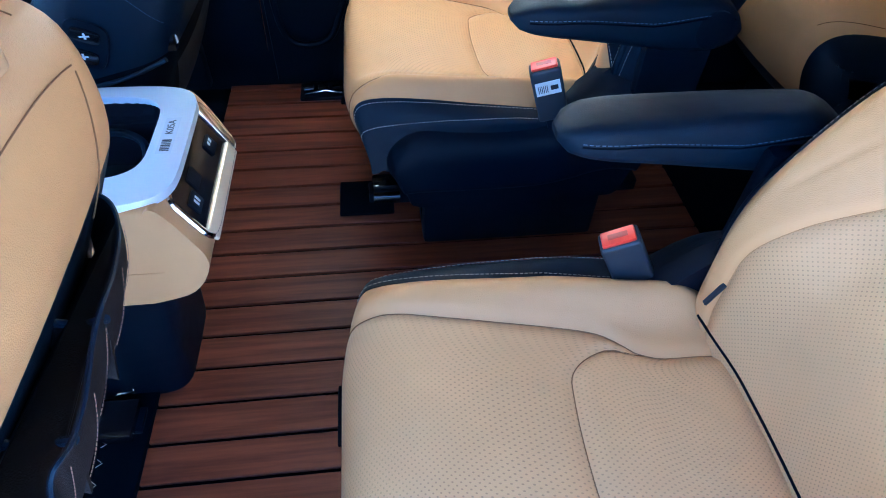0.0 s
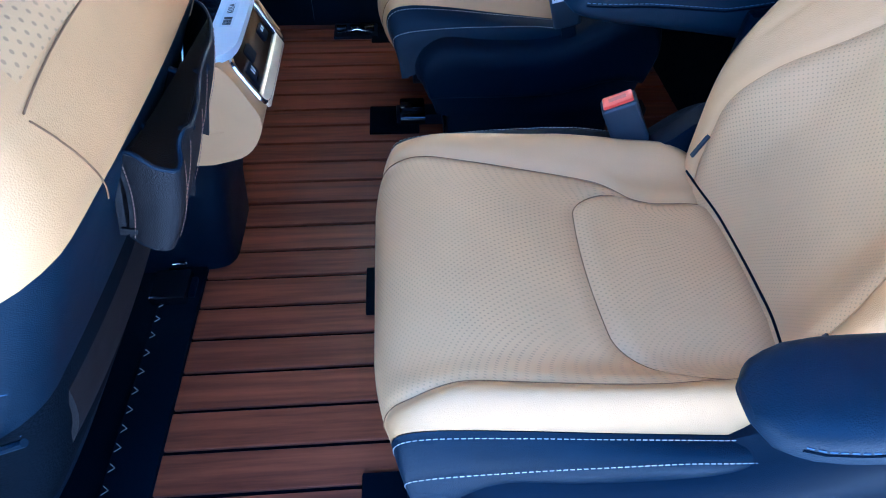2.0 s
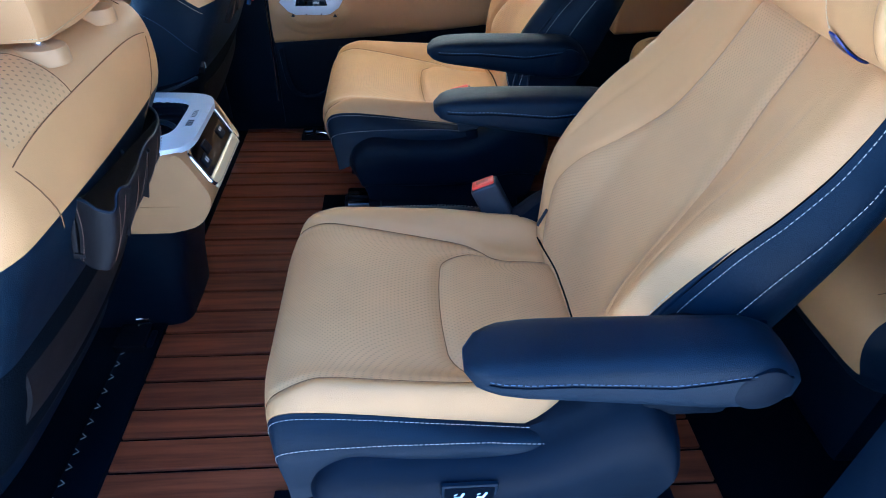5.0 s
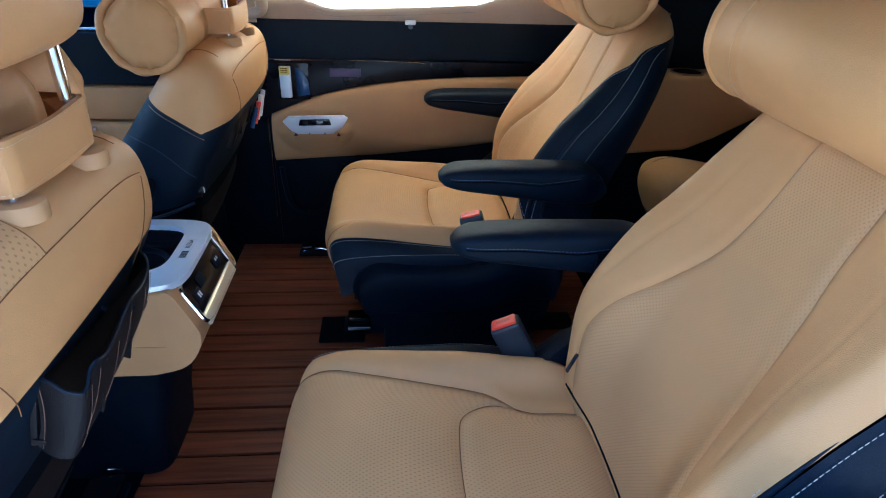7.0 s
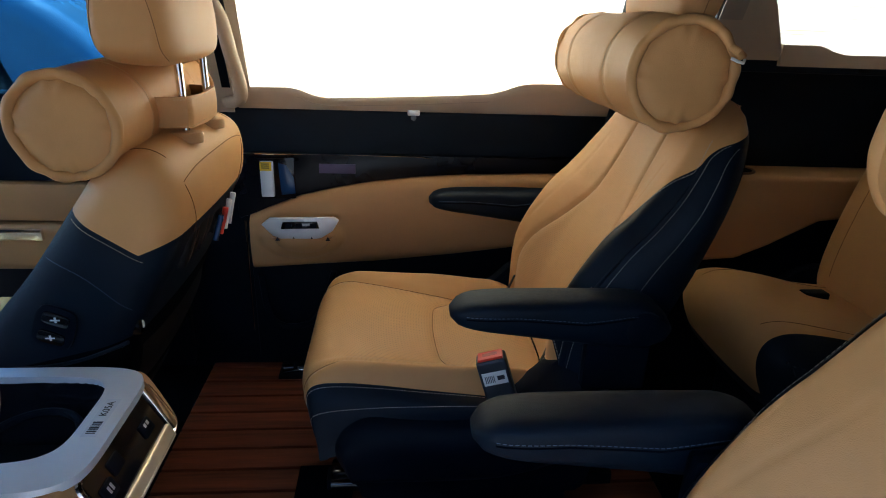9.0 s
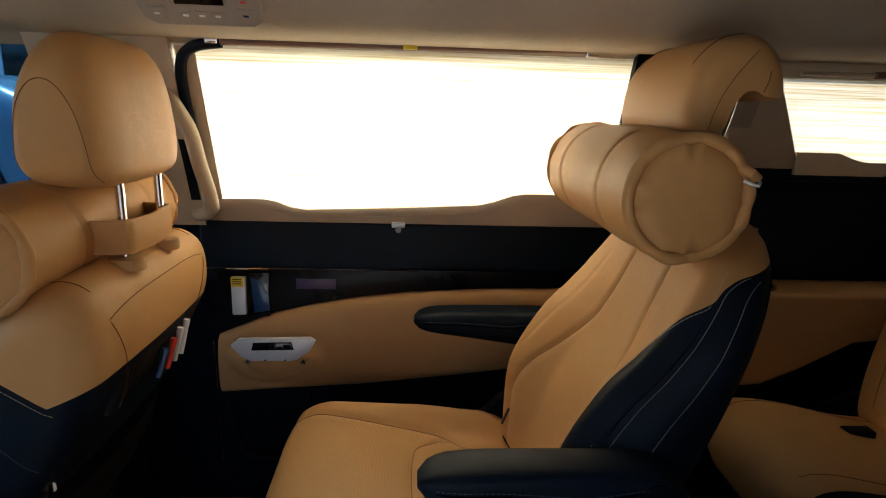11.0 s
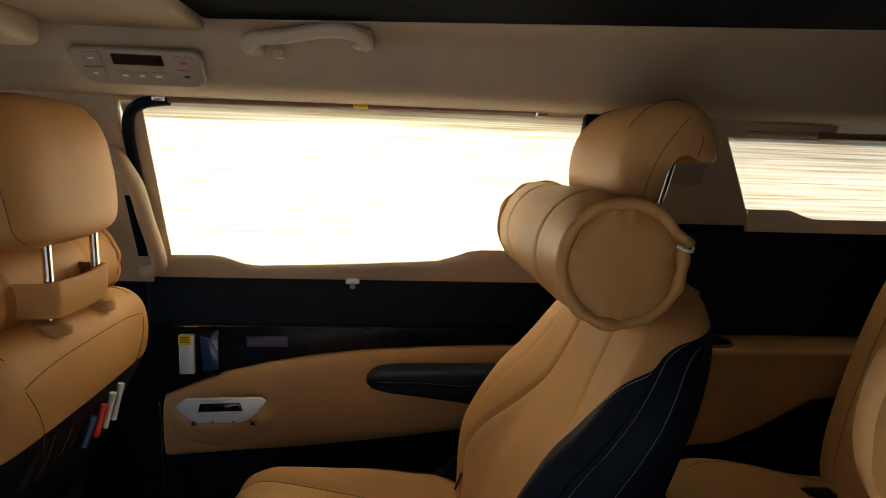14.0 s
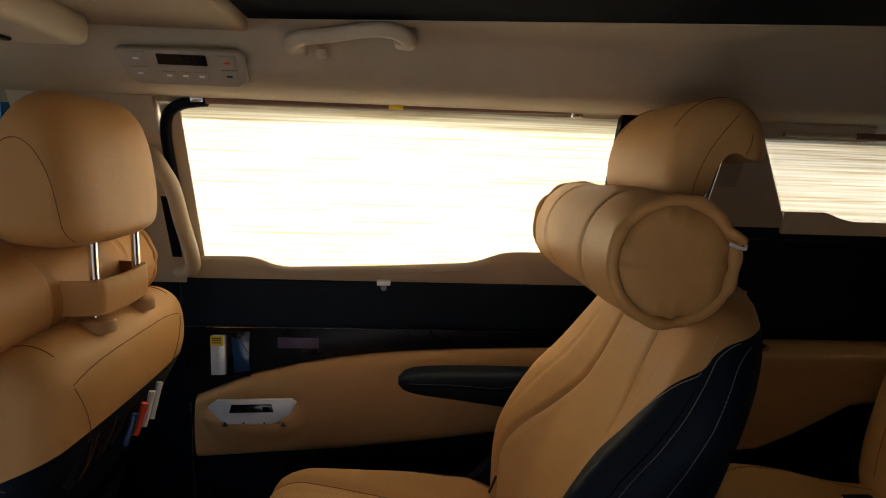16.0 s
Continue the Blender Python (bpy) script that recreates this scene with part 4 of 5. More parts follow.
outer = rounded_ring(-0.42, CY, 0.193, 0.128, 6, 96)
inner = rounded_ring(-0.428, CY + 0.012, 0.155, 0.091, 5, 96)
bm = frame_plate(outer, inner, 0.454, 0.4655)
bmesh.ops.bevel(bm, geom=[e for e in bm.edges if e.calc_face_angle(0) > 0.8], offset=0.0025, segments=2, affect='EDGES')
silver = part("silver_surround", bm, M_SILVER, con, "brushed silver cup-holder surround")
well = rounded_ring(-0.428, CY + 0.012, 0.156, 0.092, 5, 48)
part("cup_well", loft([[(x, y, 0.464) for x, y in well], [((x + 0.428) * 0.94 - 0.428, (y - CY - 0.012) * 0.94 + CY + 0.012, 0.41) for x, y in well], [((x + 0.428) * 0.88 - 0.428, (y - CY - 0.012) * 0.88 + CY + 0.012, 0.35) for x, y in well]], caps=False), M_GLOSS, con, "glossy black cup holder well")
part("well_floor", box(-0.57, -0.285, CY - 0.07, CY + 0.095, 0.343, 0.352, 0.002), M_PLASTIC, con)
part("cup_ring", tube([(-0.36 + 0.062 * math.cos(t), CY + 0.012 + 0.07 * math.sin(t), 0.42) for t in (2 * math.pi * k / 40 for k in range(41))], 0.006, 8), M_PLASTIC, con, "black cup grip ring")
sl = Vector((-0.186, 0, 0.366)) - Vector((-0.228, 0, 0.449))
ang = math.degrees(math.atan2(sl.x, -sl.z))
RP = Matrix.Translation((-0.2245, CY + 0.002, 0.4105)) @ pose(0, 0, 0, 0, -ang, 0)
part("control_panel", box(-0.004, 0.004, -0.1, 0.104, -0.041, 0.041, 0.006, 3, m=RP), M_GLOSS, con, "glossy black control panel")
ringp = [RP @ Vector((0.004, a, b)) for a, b in rounded_ring(0.002, 0, 0.106, 0.045, 7, 64)]
part("chrome_frame", tube(ringp + ringp[:2], 0.0046, 8), M_CHROME, con, "chrome frame of the control panel")
part("chrome_band", box(0.001, 0.0085, -0.1, 0.088, -0.0495, -0.025, 0.004, 3, m=RP), M_BAND, con, "broad bright metal lower edge of the panel")
part("chrome_side", box(0.001, 0.0085, 0.090, 0.106, -0.044, 0.046, 0.004, 3, m=RP), M_CHROME, con, "broad chrome side of the panel")
for y, z in ((-0.07, 0.0), (-0.035, 0.012), (0.05, 0.0)):
    part("button", box(0.003, 0.0075, y - 0.014, y + 0.014, z - 0.011, z + 0.011, 0.003, m=RP), M_PLASTIC, con)
for y in (0.046, 0.054):
    part("mark", box(0.0076, 0.0081, y - 0.0025, y + 0.0025, 0.002, 0.008, 0, m=RP), M_SILVER, con)
for dy in (-0.073, -0.066):
    part("mark", box(0.0076, 0.0081, dy - 0.002, dy + 0.002, -0.004, 0.006, 0, m=RP), M_SILVER, con)
for i, w in enumerate((0.0012, 0.0024, 0.0012, 0.003, 0.0012, 0.0018, 0.003)):
    y = CY - 0.026 + 0.0036 * i
    part("barcode_bar", box(-0.2585, -0.2465, y - w / 2, y + w / 2, 0.4656, 0.4662, 0), M_INK, silver)


def lettering(name, body, size, mat, parent, m):
    c = bpy.data.curves.new(name, 'FONT')
    c.body, c.size, c.extrude, c.align_x, c.align_y = body, size, 0.0002, 'CENTER', 'CENTER'
    c.materials.append(mat)
    ob = new(name, c)
    ob.parent = parent
    ob.matrix_basis = m
    return ob


part("label", box(-0.2625, -0.243, CY - 0.032, CY + 0.046, 0.4652, 0.4657, 0), material("pale_label", (0.72, 0.76, 0.82), 0.4), silver, "pale paper label")
lettering("lettering", "K05A", 0.0135, M_INK, silver, pose(-0.2525, CY + 0.024, 0.4663, 0, 0, 90))
for seat, y in ((near_seat, 0.19), (near_seat, -0.175)):
    lettering("lettering", "ISOFIX", 0.008, M_WHITE, seat, pose(0.4205, y * 0.92, 0.4155, 68, 0, -90) @ pose(0, 0, 0.0015, 0, 0, 0))

# ---- floor ----
ground = part("ground", box(-60, 60, -60, 60, -0.6, -0.42, 0), M_CONCRETE)
tagged(ground, "pale concrete ground outside the car", "ground", kind="structure")
floor = part("floor", box(-1.6, 2.4, -0.6, 0.9, -0.08, -0.006, 0), M_SEAM)
tagged(floor, "floor of reddish-brown boards with dark joints", "floor", kind="structure")
sill = part("door_sill", box(-1.6, 2.4, -0.66, -0.604, -0.2, 0.010, 0.006), M_PLASTIC)
tagged(sill, "black plastic door sill rail", "sill", kind="structure")
step = part("door_step", box(-1.6, 2.4, -0.80, -0.662, -0.25, -0.02, 0.012), M_PLASTIC)
tagged(step, "black step below the open sliding door", "step", kind="structure")
for x in (-0.06, 0.24, 0.56):
    sc = part("screw", tube([(x, -0.63, 0.008), (x, -0.63, 0.012)], 0.005, 10), M_CHROME, sill)
mat_edge = part("seat_track_cover", box(-0.46, -0.386, -0.6, 0.5, -0.004, 0.012, 0.004), M_SEAM)
tagged(mat_edge, "black plastic floor trim under the front seats", "trim", kind="structure")

for k in range(16):
    y = -0.60 + 0.034 * k + 0.004 * math.sin(7 * k)
    x = -0.452 + 0.03 * max(0, k - 12) / 3
    part("thread", tube([(x - 0.003, y, 0.0145), (x + 0.006, y + 0.006, 0.0150), (x - 0.003, y + 0.013, 0.0145)], 0.0006, 5), M_THREAD, mat_edge, "pale zigzag thread along the carpet edge")

guide = thing("door_guide", "glossy black sliding door guide on the sill", "door fitting")
part("plate", box(-0.19, -0.06, 0.79, 0.87, -0.004, 0.012, 0.004), M_PLASTIC, guide)
for x in (-0.165, -0.125, -0.085):
    part("roller", tube([(x - 0.014, 0.815, 0.022), (x + 0.014, 0.82, 0.022)], 0.010, 12), M_GLOSS, guide, "glossy black roller")
part("spring", tube([(-0.175, 0.80, 0.016), (-0.12, 0.797, 0.030), (-0.075, 0.80, 0.018)], 0.003, 8), M_CHROME, guide, "small steel spring")
track = thing("seat_track", "black steel seat track end with a spring", "seat fitting")
part("channel", box(-0.47, -0.405, -0.185, -0.115, 0.012, 0.034, 0.005), M_GLOSS, track)
part("tab", box(-0.415, -0.395, -0.17, -0.125, 0.012, 0.022, 0.003), M_PLASTIC, track)
part("spring", tube([(-0.44 + 0.02 * math.sin(k * 0.5), -0.11 + 0.004 * k, 0.034 + 0.008 * math.cos(k * 0.9)) for k in range(14)], 0.002, 8), M_CHROME, track, "bent steel spring")

# ---- far side: door ----
def lean(z):
    return 0.815 - 0.15 * max(0, z - 0.75) / 0.37


def lean_box(x0, x1, z0, z1, front=0.0, thick=0.05, n=6, x1_top=None):
    """A wall piece that leans inwards with the car's side; front: how far it stands proud."""
    rings = []
    for i in range(n + 1):
        z = z0 + (z1 - z0) * i / n
        y = lean(z) - front
        e = x1 if x1_top is None else x1 + (x1_top - x1) * i / n
        rings.append([(x0, y, z), (e, y, z), (e, y + thick, z), (x0, y + thick, z)])
    return loft(rings)


wall = part("wall_far", box(-1.6, 2.4, 0.88, 0.92, -0.1, 0.76, 0.005), M_PLASTIC)
tagged(wall, "black plastic side wall of the car", "wall", kind="structure")
door = thing("door_1", "closed sliding door with tan and black trim", "car door", kind="structure")
part("lower_panel", box(-0.25, 0.66, 0.855, 0.885, 0.02, 0.40, 0.01), M_PLASTIC, door, "black plastic lower door")
top = [(-0.235, 0.478), (-0.19, 0.498), (-0.104, 0.533), (-0.01, 0.556), (0.082, 0.572), (0.2, 0.586), (0.334, 0.594), (0.50, 0.599), (0.64, 0.6)]
low = [(0.64, 0.425), (0.55, 0.41), (0.434, 0.392), (0.3, 0.375), (0.084, 0.353), (-0.08, 0.343), (-0.233, 0.332)]


def tan_face(u, v):
    x = -0.234 + 0.874 * u
    zt = lin(top, x)
    zb = lin(low[::-1], x)
    z = zb + (zt - zb) * v
    y = 0.808 - 0.012 * math.sin(math.pi * v) ** 0.6 + 0.012 * (abs(2 * v - 1) ** 10)
    # moulded cup under the pull handle
    e = ((x + 0.105) / 0.108) ** 2 + ((z - 0.435) / 0.07) ** 2
    if e < 1:
        y -= 0.024 * (1 - e) ** 0.6 * min(1, max(0, (0.462 - z) / 0.03))
    return Vector((x, y, z))


part("tan_panel", grid(tan_face, 110, 50, back=(0, 0.05, 0)), M_TANPANEL, door, "tan leather door panel")
bez = [(-0.197, 0.470), (-0.178, 0.486), (-0.10, 0.488), (-0.018, 0.490), (-0.006, 0.482), (-0.022, 0.455), (-0.05, 0.436), (-0.09, 0.428), (-0.145, 0.430), (-0.172, 0.442)]
bm = prism(bez, 0.012, 0.002)
bm.transform(Matrix.Translation((0, 0.768, 0)))
handle = part("pull_handle", bm, M_SATIN, door, "silver pull handle with window switches")
bm = prism([(-0.15, 0.46), (-0.145, 0.478), (-0.06, 0.480), (-0.055, 0.462)], 0.004, 0.001)
bm.transform(Matrix.Translation((0, 0.765, 0)))
part("switch_strip", bm, M_GLOSS, handle, "black window switch strip")
for x in (-0.13, -0.105, -0.07):
    part("switch", box(x - 0.008, x + 0.008, 0.763, 0.766, 0.464, 0.475, 0.001), M_PLASTIC, handle)
for x in (-0.16, -0.12, -0.075, -0.035):
    bm = prism([(x - 0.006, 0.4285), (x, 0.439), (x + 0.006, 0.4285)], 0.003, 0)
    bm.transform(Matrix.Translation((0, 0.7665, 0)))
    part("tooth", bm, M_INK, handle)
part("pull_cup", grid(lambda u, v: Vector((-0.1 + 0.078 * math.sin(math.pi * (u - 0.5)) * (1 - 0.25 * v), 0.787 - 0.022 * math.cos(math.pi * (u - 0.5)) ** 0.6 * (1 - v ** 2.5), 0.434 - 0.05 * v * math.cos(math.pi * (u - 0.5)) ** 0.4)), 24, 10, back=(0, 0.01, 0)), M_TANPANEL, door, "tan moulded pull cup under the handle")
bm = prism([(-0.262, 0.47), *[(x, z + 0.001) for x, z in top], (0.66, 0.636), (0.22, 0.640), (-0.20, 0.640), (-0.262, 0.637)], 0.05, 0.003)
bm.transform(Matrix.Translation((0, 0.816, 0)))
part("gloss_panel", bm, material("piano_black_trim", (0.005, 0.005, 0.008), 0.28, mottle=0.1, spec=0.22, rough_var=0.04), door, "glossy black door trim")
part("chrome_line", tube([(-0.21, 0.815, 0.638), (0.0, 0.814, 0.6405), (0.19, 0.815, 0.638), (0.225, 0.818, 0.634)], 0.002, 8), M_CHROME, door, "thin chrome line")
part("upper_panel", box(-0.262, 0.66, 0.806, 0.86, 0.641, 0.752, 0.008, 3), M_BLACK, door, "black soft upper door trim")
part("speaker_grille", box(-0.055, 0.035, 0.8135, 0.8165, 0.592, 0.616, 0.001), material("violet_grille", (0.08, 0.05, 0.12), 0.4), door, "small violet speaker mesh")
cup = part("latch_recess", box(-0.205, -0.115, 0.812, 0.818, 0.525, 0.63, 0.003), M_GLOSS, door, "recess of the inner door latch")
part("latch", box(-0.198, -0.166, 0.800, 0.814, 0.532, 0.622, 0.004, m=Matrix.Translation((0, 0, 0))), M_SILVER, cup, "silver inner door latch")
part("latch_label", box(-0.197, -0.169, 0.7988, 0.8002, 0.600, 0.622, 0), M_YELLOW, cup, "yellow paper label")
for z in (0.606, 0.611, 0.616):
    part("print_bar", box(-0.193, -0.174, 0.7982, 0.7990, z, z + 0.0022, 0), M_INK, cup)
bm = prism([(-0.15, 0.535), (-0.155, 0.618), (-0.135, 0.612), (-0.118, 0.58), (-0.115, 0.54)], 0.003, 0.001)
bm.transform(Matrix.Translation((0, 0.8095, 0)))
part("film", bm, M_BLUEFILM, cup, "blue protective film")
part("edge_trim", tube([(-0.243, 0.80, 0.47), (-0.247, 0.815, 0.33), (-0.262, 0.87, 0.16), (-0.268, 0.90, 0.03)], 0.0022, 8), M_CHROME, door, "silver door edge strip")
pk = [(-0.225, 0.30), (-0.215, 0.2), (-0.19, 0.15), (-0.14, 0.14), (-0.09, 0.16), (-0.06, 0.22), (-0.03, 0.31)]
part("door_pocket", tube([(x, 0.845, z) for x, z in (tuple(spline([(a, b, 0) for a, b in pk], k / 40))[:2] for k in range(41))], 0.009, 8), M_PLASTIC, door, "rim of the door pocket")

# ---- side window, blind, pillars ----
def stepped(x):
    return lin([(-0.24, 0.800), (-0.115, 0.802), (-0.09, 0.797), (-0.06, 0.784), (-0.03, 0.779), (0.18, 0.787), (0.36, 0.798), (0.395, 0.808), (0.43, 0.822), (0.46, 0.826), (0.66, 0.828)], x)


window = thing("window_1", "side window behind a drawn blind", "car window", kind="structure")
part("pane", lean_box(-0.24, 0.68, 0.75, 1.125, front=-0.055, thick=0.004), M_GLASS, window, "tinted glass").visible_shadow = False
part("seal", tube([spline([(-0.232, lean(0.85) - 0.004, 0.85), (-0.236, lean(0.96) - 0.004, 0.96), (-0.236, lean(1.04) - 0.004, 1.04), (-0.225, lean(1.085) - 0.005, 1.085), (-0.195, lean(1.105) - 0.006, 1.105), (-0.15, lean(1.112) - 0.006, 1.112)], k / 30) for k in range(31)], 0.0105, 10), M_PLASTIC, window, "black rubber window seal")
part("seal", lean_box(0.632, 0.70, 0.80, 1.12, front=0.014, thick=0.02), M_PLASTIC, window, "black rubber window seal")

side_blind = thing("window_blind", "cream woven roller blind drawn over the side window", "blind", "window blinds")
part("cloth", grid(lambda u, v: Vector((-0.243 + 0.905 * u, lean(0.76 + 0.352 * v) + 0.006 + 0.0006 * math.sin(70 * u), 0.76 + 0.352 * v)), 40, 24), M_BLIND, side_blind, "cream woven cloth")
part("rail", tube([(-0.155, lean(1.116) - 0.006, 1.114), (0.535, lean(1.116) - 0.006, 1.121)], 0.0075, 10), M_BROWNBAR, side_blind, "brown blind rail")
for x in (-0.165, 0.543):
    part("end_cap", box(x - 0.012, x + 0.012, lean(1.116) - 0.016, lean(1.116) + 0.004, 1.108, 1.126, 0.003), M_CHROME, side_blind, "clear rail end")
part("guide", lean_box(-0.238, -0.203, 0.80, 1.105, front=0.001, thick=0.004), M_BEIGE, side_blind, "pale fabric edge of the blind")
part("pull_tab", box(0.185, 0.212, lean(1.115) - 0.02, lean(1.115) - 0.008, 1.110, 1.1175, 0.002), M_YELLOW, side_blind, "yellow pull tab")
def base_strip(u, v):
    x = -0.235 + 0.895 * u
    z = 0.750 + (stepped(x) - 0.750) * v
    return Vector((x, lean(z) - 0.008 + 0.006 * v ** 6, z))
strip = part("blind_base", grid(base_strip, 90, 8, back=(0, 0.012, 0)), M_BEIGE, side_blind, "beige blind housing with stepped ends")
part("groove", tube([(-0.23 + 0.78 * k / 60, lean(0.78) - 0.0072, stepped(-0.23 + 0.78 * k / 60) - 0.018) for k in range(61)], 0.0008, 6), M_GREYPLASTIC, strip)
part("clip", box(0.163, 0.193, 0.797, 0.812, 0.742, 0.755, 0.003), M_SILVER, side_blind, "silver blind clip")
part("clip_button", tube([(0.178, 0.80, 0.737), (0.178, 0.808, 0.737)], 0.007, 12), M_GLOSS, side_blind)

pillar = part("pillar_front", lean_box(-0.50, -0.245, 0.74, 1.13, front=0.012, thick=0.07), M_BEIGE)
tagged(pillar, "beige plastic pillar between the front and rear doors", "pillar", kind="structure")
grab = thing("grab_handle", "beige grab handle on the door pillar", "grab handle")
hpts = [(-0.272, lean(1.01) - 0.012, 1.022), (-0.247, lean(0.98) - 0.03, 0.985), (-0.231, lean(0.94) - 0.034, 0.945), (-0.224, lean(0.88) - 0.036, 0.88), (-0.217, lean(0.81) - 0.034, 0.81), (-0.226, lean(0.775) - 0.024, 0.775), (-0.26, lean(0.765) - 0.012, 0.765)]
part("grip", tube([spline(hpts, k / 40) for k in range(41)], 0.0155, 14), M_BEIGE, grab, "curved beige grip")
part("back_plate", lean_box(-0.29, -0.24, 0.77, 1.0, front=0.018, thick=0.02), M_BEIGE, grab)
# no real opening: a black sheet paints the shade behind the grip
part("slot", lean_box(-0.262, -0.243, 0.80, 0.93, front=0.0205, thick=0.004), M_PLASTIC, grab, "dark strip for the shade behind the grip")
sticker = part("sticker", loft([[(-0.309 + r * math.cos(a), lean(1.085 + r * math.sin(a)) - 0.0125 - d, 1.085 + r * math.sin(a)) for a in (2 * math.pi * k / 20 for k in range(20))] for r, d in ((0.008, 0.0), (0.008, 0.0015))]), M_YELLOW)
tagged(sticker, "round yellow sticker on the pillar", "sticker")
pillar2 = part("pillar_rear", lean_box(0.66, 1.05, 0.89, 1.13, front=0.012, thick=0.07, x1_top=0.90), M_BEIGE)
tagged(pillar2, "beige plastic pillar behind the sliding door", "pillar", kind="structure")
bracket = part("belt_guide", lean_box(0.82, 0.90, 0.985, 1.07, front=0.018, thick=0.02), M_GREYPLASTIC)
tagged(bracket, "grey plastic seat belt guide on the pillar", "belt guide")

# ---- third row, far side ----
quarter = thing("quarter_trim", "tan and black side trim beside the third row", "trim panel", kind="structure")
part("upper_trim", box(0.6615, 2.4, 0.80, 0.88, 0.63, 0.905, 0.002), M_BLACK, quarter, "black upper side trim")
part("lower_trim", box(0.66, 2.4, 0.80, 0.88, 0.0, 0.63, 0.01), M_PLASTIC, quarter, "black lower side trim")
part("ledge", box(0.70, 2.4, 0.742, 0.86, 0.872, 0.905, 0.006), M_BLACK, quarter, "black ledge under the rear window")
sh = [(0.80, 0.635), (2.3, 0.63), (2.3, 0.57), (1.42, 0.545), (1.20, 0.52), (1.08, 0.455), (1.0, 0.42), (0.80, 0.405)]
bm = prism(sh, 0.13, 0.012, 3)
bm.transform(Matrix.Translation((0, 0.68, 0)))
shelf = part("armrest_shelf", bm, M_TANPANEL, quarter, "tan leather armrest shelf")
part("cup_rim", tube([(0.985 + 0.045 * math.cos(t), 0.745 + 0.042 * math.sin(t), 0.636) for t in (2 * math.pi * k / 32 for k in range(33))], 0.004, 8), M_BROWNBAR, shelf, "rim of the cup recess")
# flat black disc in place of a hollow, painting the shade inside it
part("cup_recess_shade", loft([[(0.985 + 0.042 * math.cos(t), 0.745 + 0.039 * math.sin(t), z) for t in (2 * math.pi * k / 24 for k in range(24))] for z in (0.632, 0.637)]), M_SEAM, shelf, "dark disc for the shade in the cup recess")
rwin = thing("window_2", "rear side window behind a drawn blind", "car window", kind="structure")
part("pane", lean_box(0.88, 2.1, 0.90, 1.10, front=-0.055, thick=0.004), M_GLASS, rwin).visible_shadow = False
rblind = thing("window_blind", "cream woven blind on the rear side window", "blind", "window blinds")
part("cloth", grid(lambda u, v: Vector((1.02 + 0.95 * u - 0.14 * v * (1 - u), lean(0.89 + 0.202 * v) + 0.004, 0.89 + 0.202 * v)), 24, 12), M_BLIND_DIMMED, rblind, "cream woven cloth")
part("rail", tube([(1.12, lean(1.09) - 0.012, 1.094), (1.95, lean(1.09) - 0.012, 1.098)], 0.0075, 10), M_BROWNBAR, rblind, "brown blind rail")
part("guide", tube([(0.97, lean(1.09) - 0.006, 1.094), (1.12, lean(1.09) - 0.006, 1.094)], 0.005, 8), M_BEIGE, rblind)
part("side_guide", lean_box(0.86, 1.16, 1.085, 1.115, front=0.002, thick=0.01), M_BEIGE, rblind, "pale end of the blind rail")
part("pull_tab", box(1.265, 1.30, lean(1.09) - 0.024, lean(1.09) - 0.012, 1.088, 1.094, 0.002), M_YELLOW, rblind, "yellow pull tab")
part("blind_base", grid(lambda u, v: Vector((1.03 + 0.95 * u, lean(0.92) - 0.014, 0.888 + (lin([(0, 0.936), (0.10, 0.936), (0.14, 0.922), (0.17, 0.917), (1, 0.922)], u) - 0.888) * v)), 60, 4, back=(0, 0.012, 0)), M_BEIGE, rblind, "beige blind housing")
part("clip", box(1.24, 1.27, lean(0.89) - 0.024, lean(0.89) - 0.01, 0.878, 0.888, 0.002), M_PLASTIC, rblind)
upper = part("wall_rear_quarter", lean_box(1.95, 2.4, 0.88, 1.14, front=0.0, thick=0.07), M_BEIGE)
tagged(upper, "beige trim behind the rear side window", "wall", kind="structure")


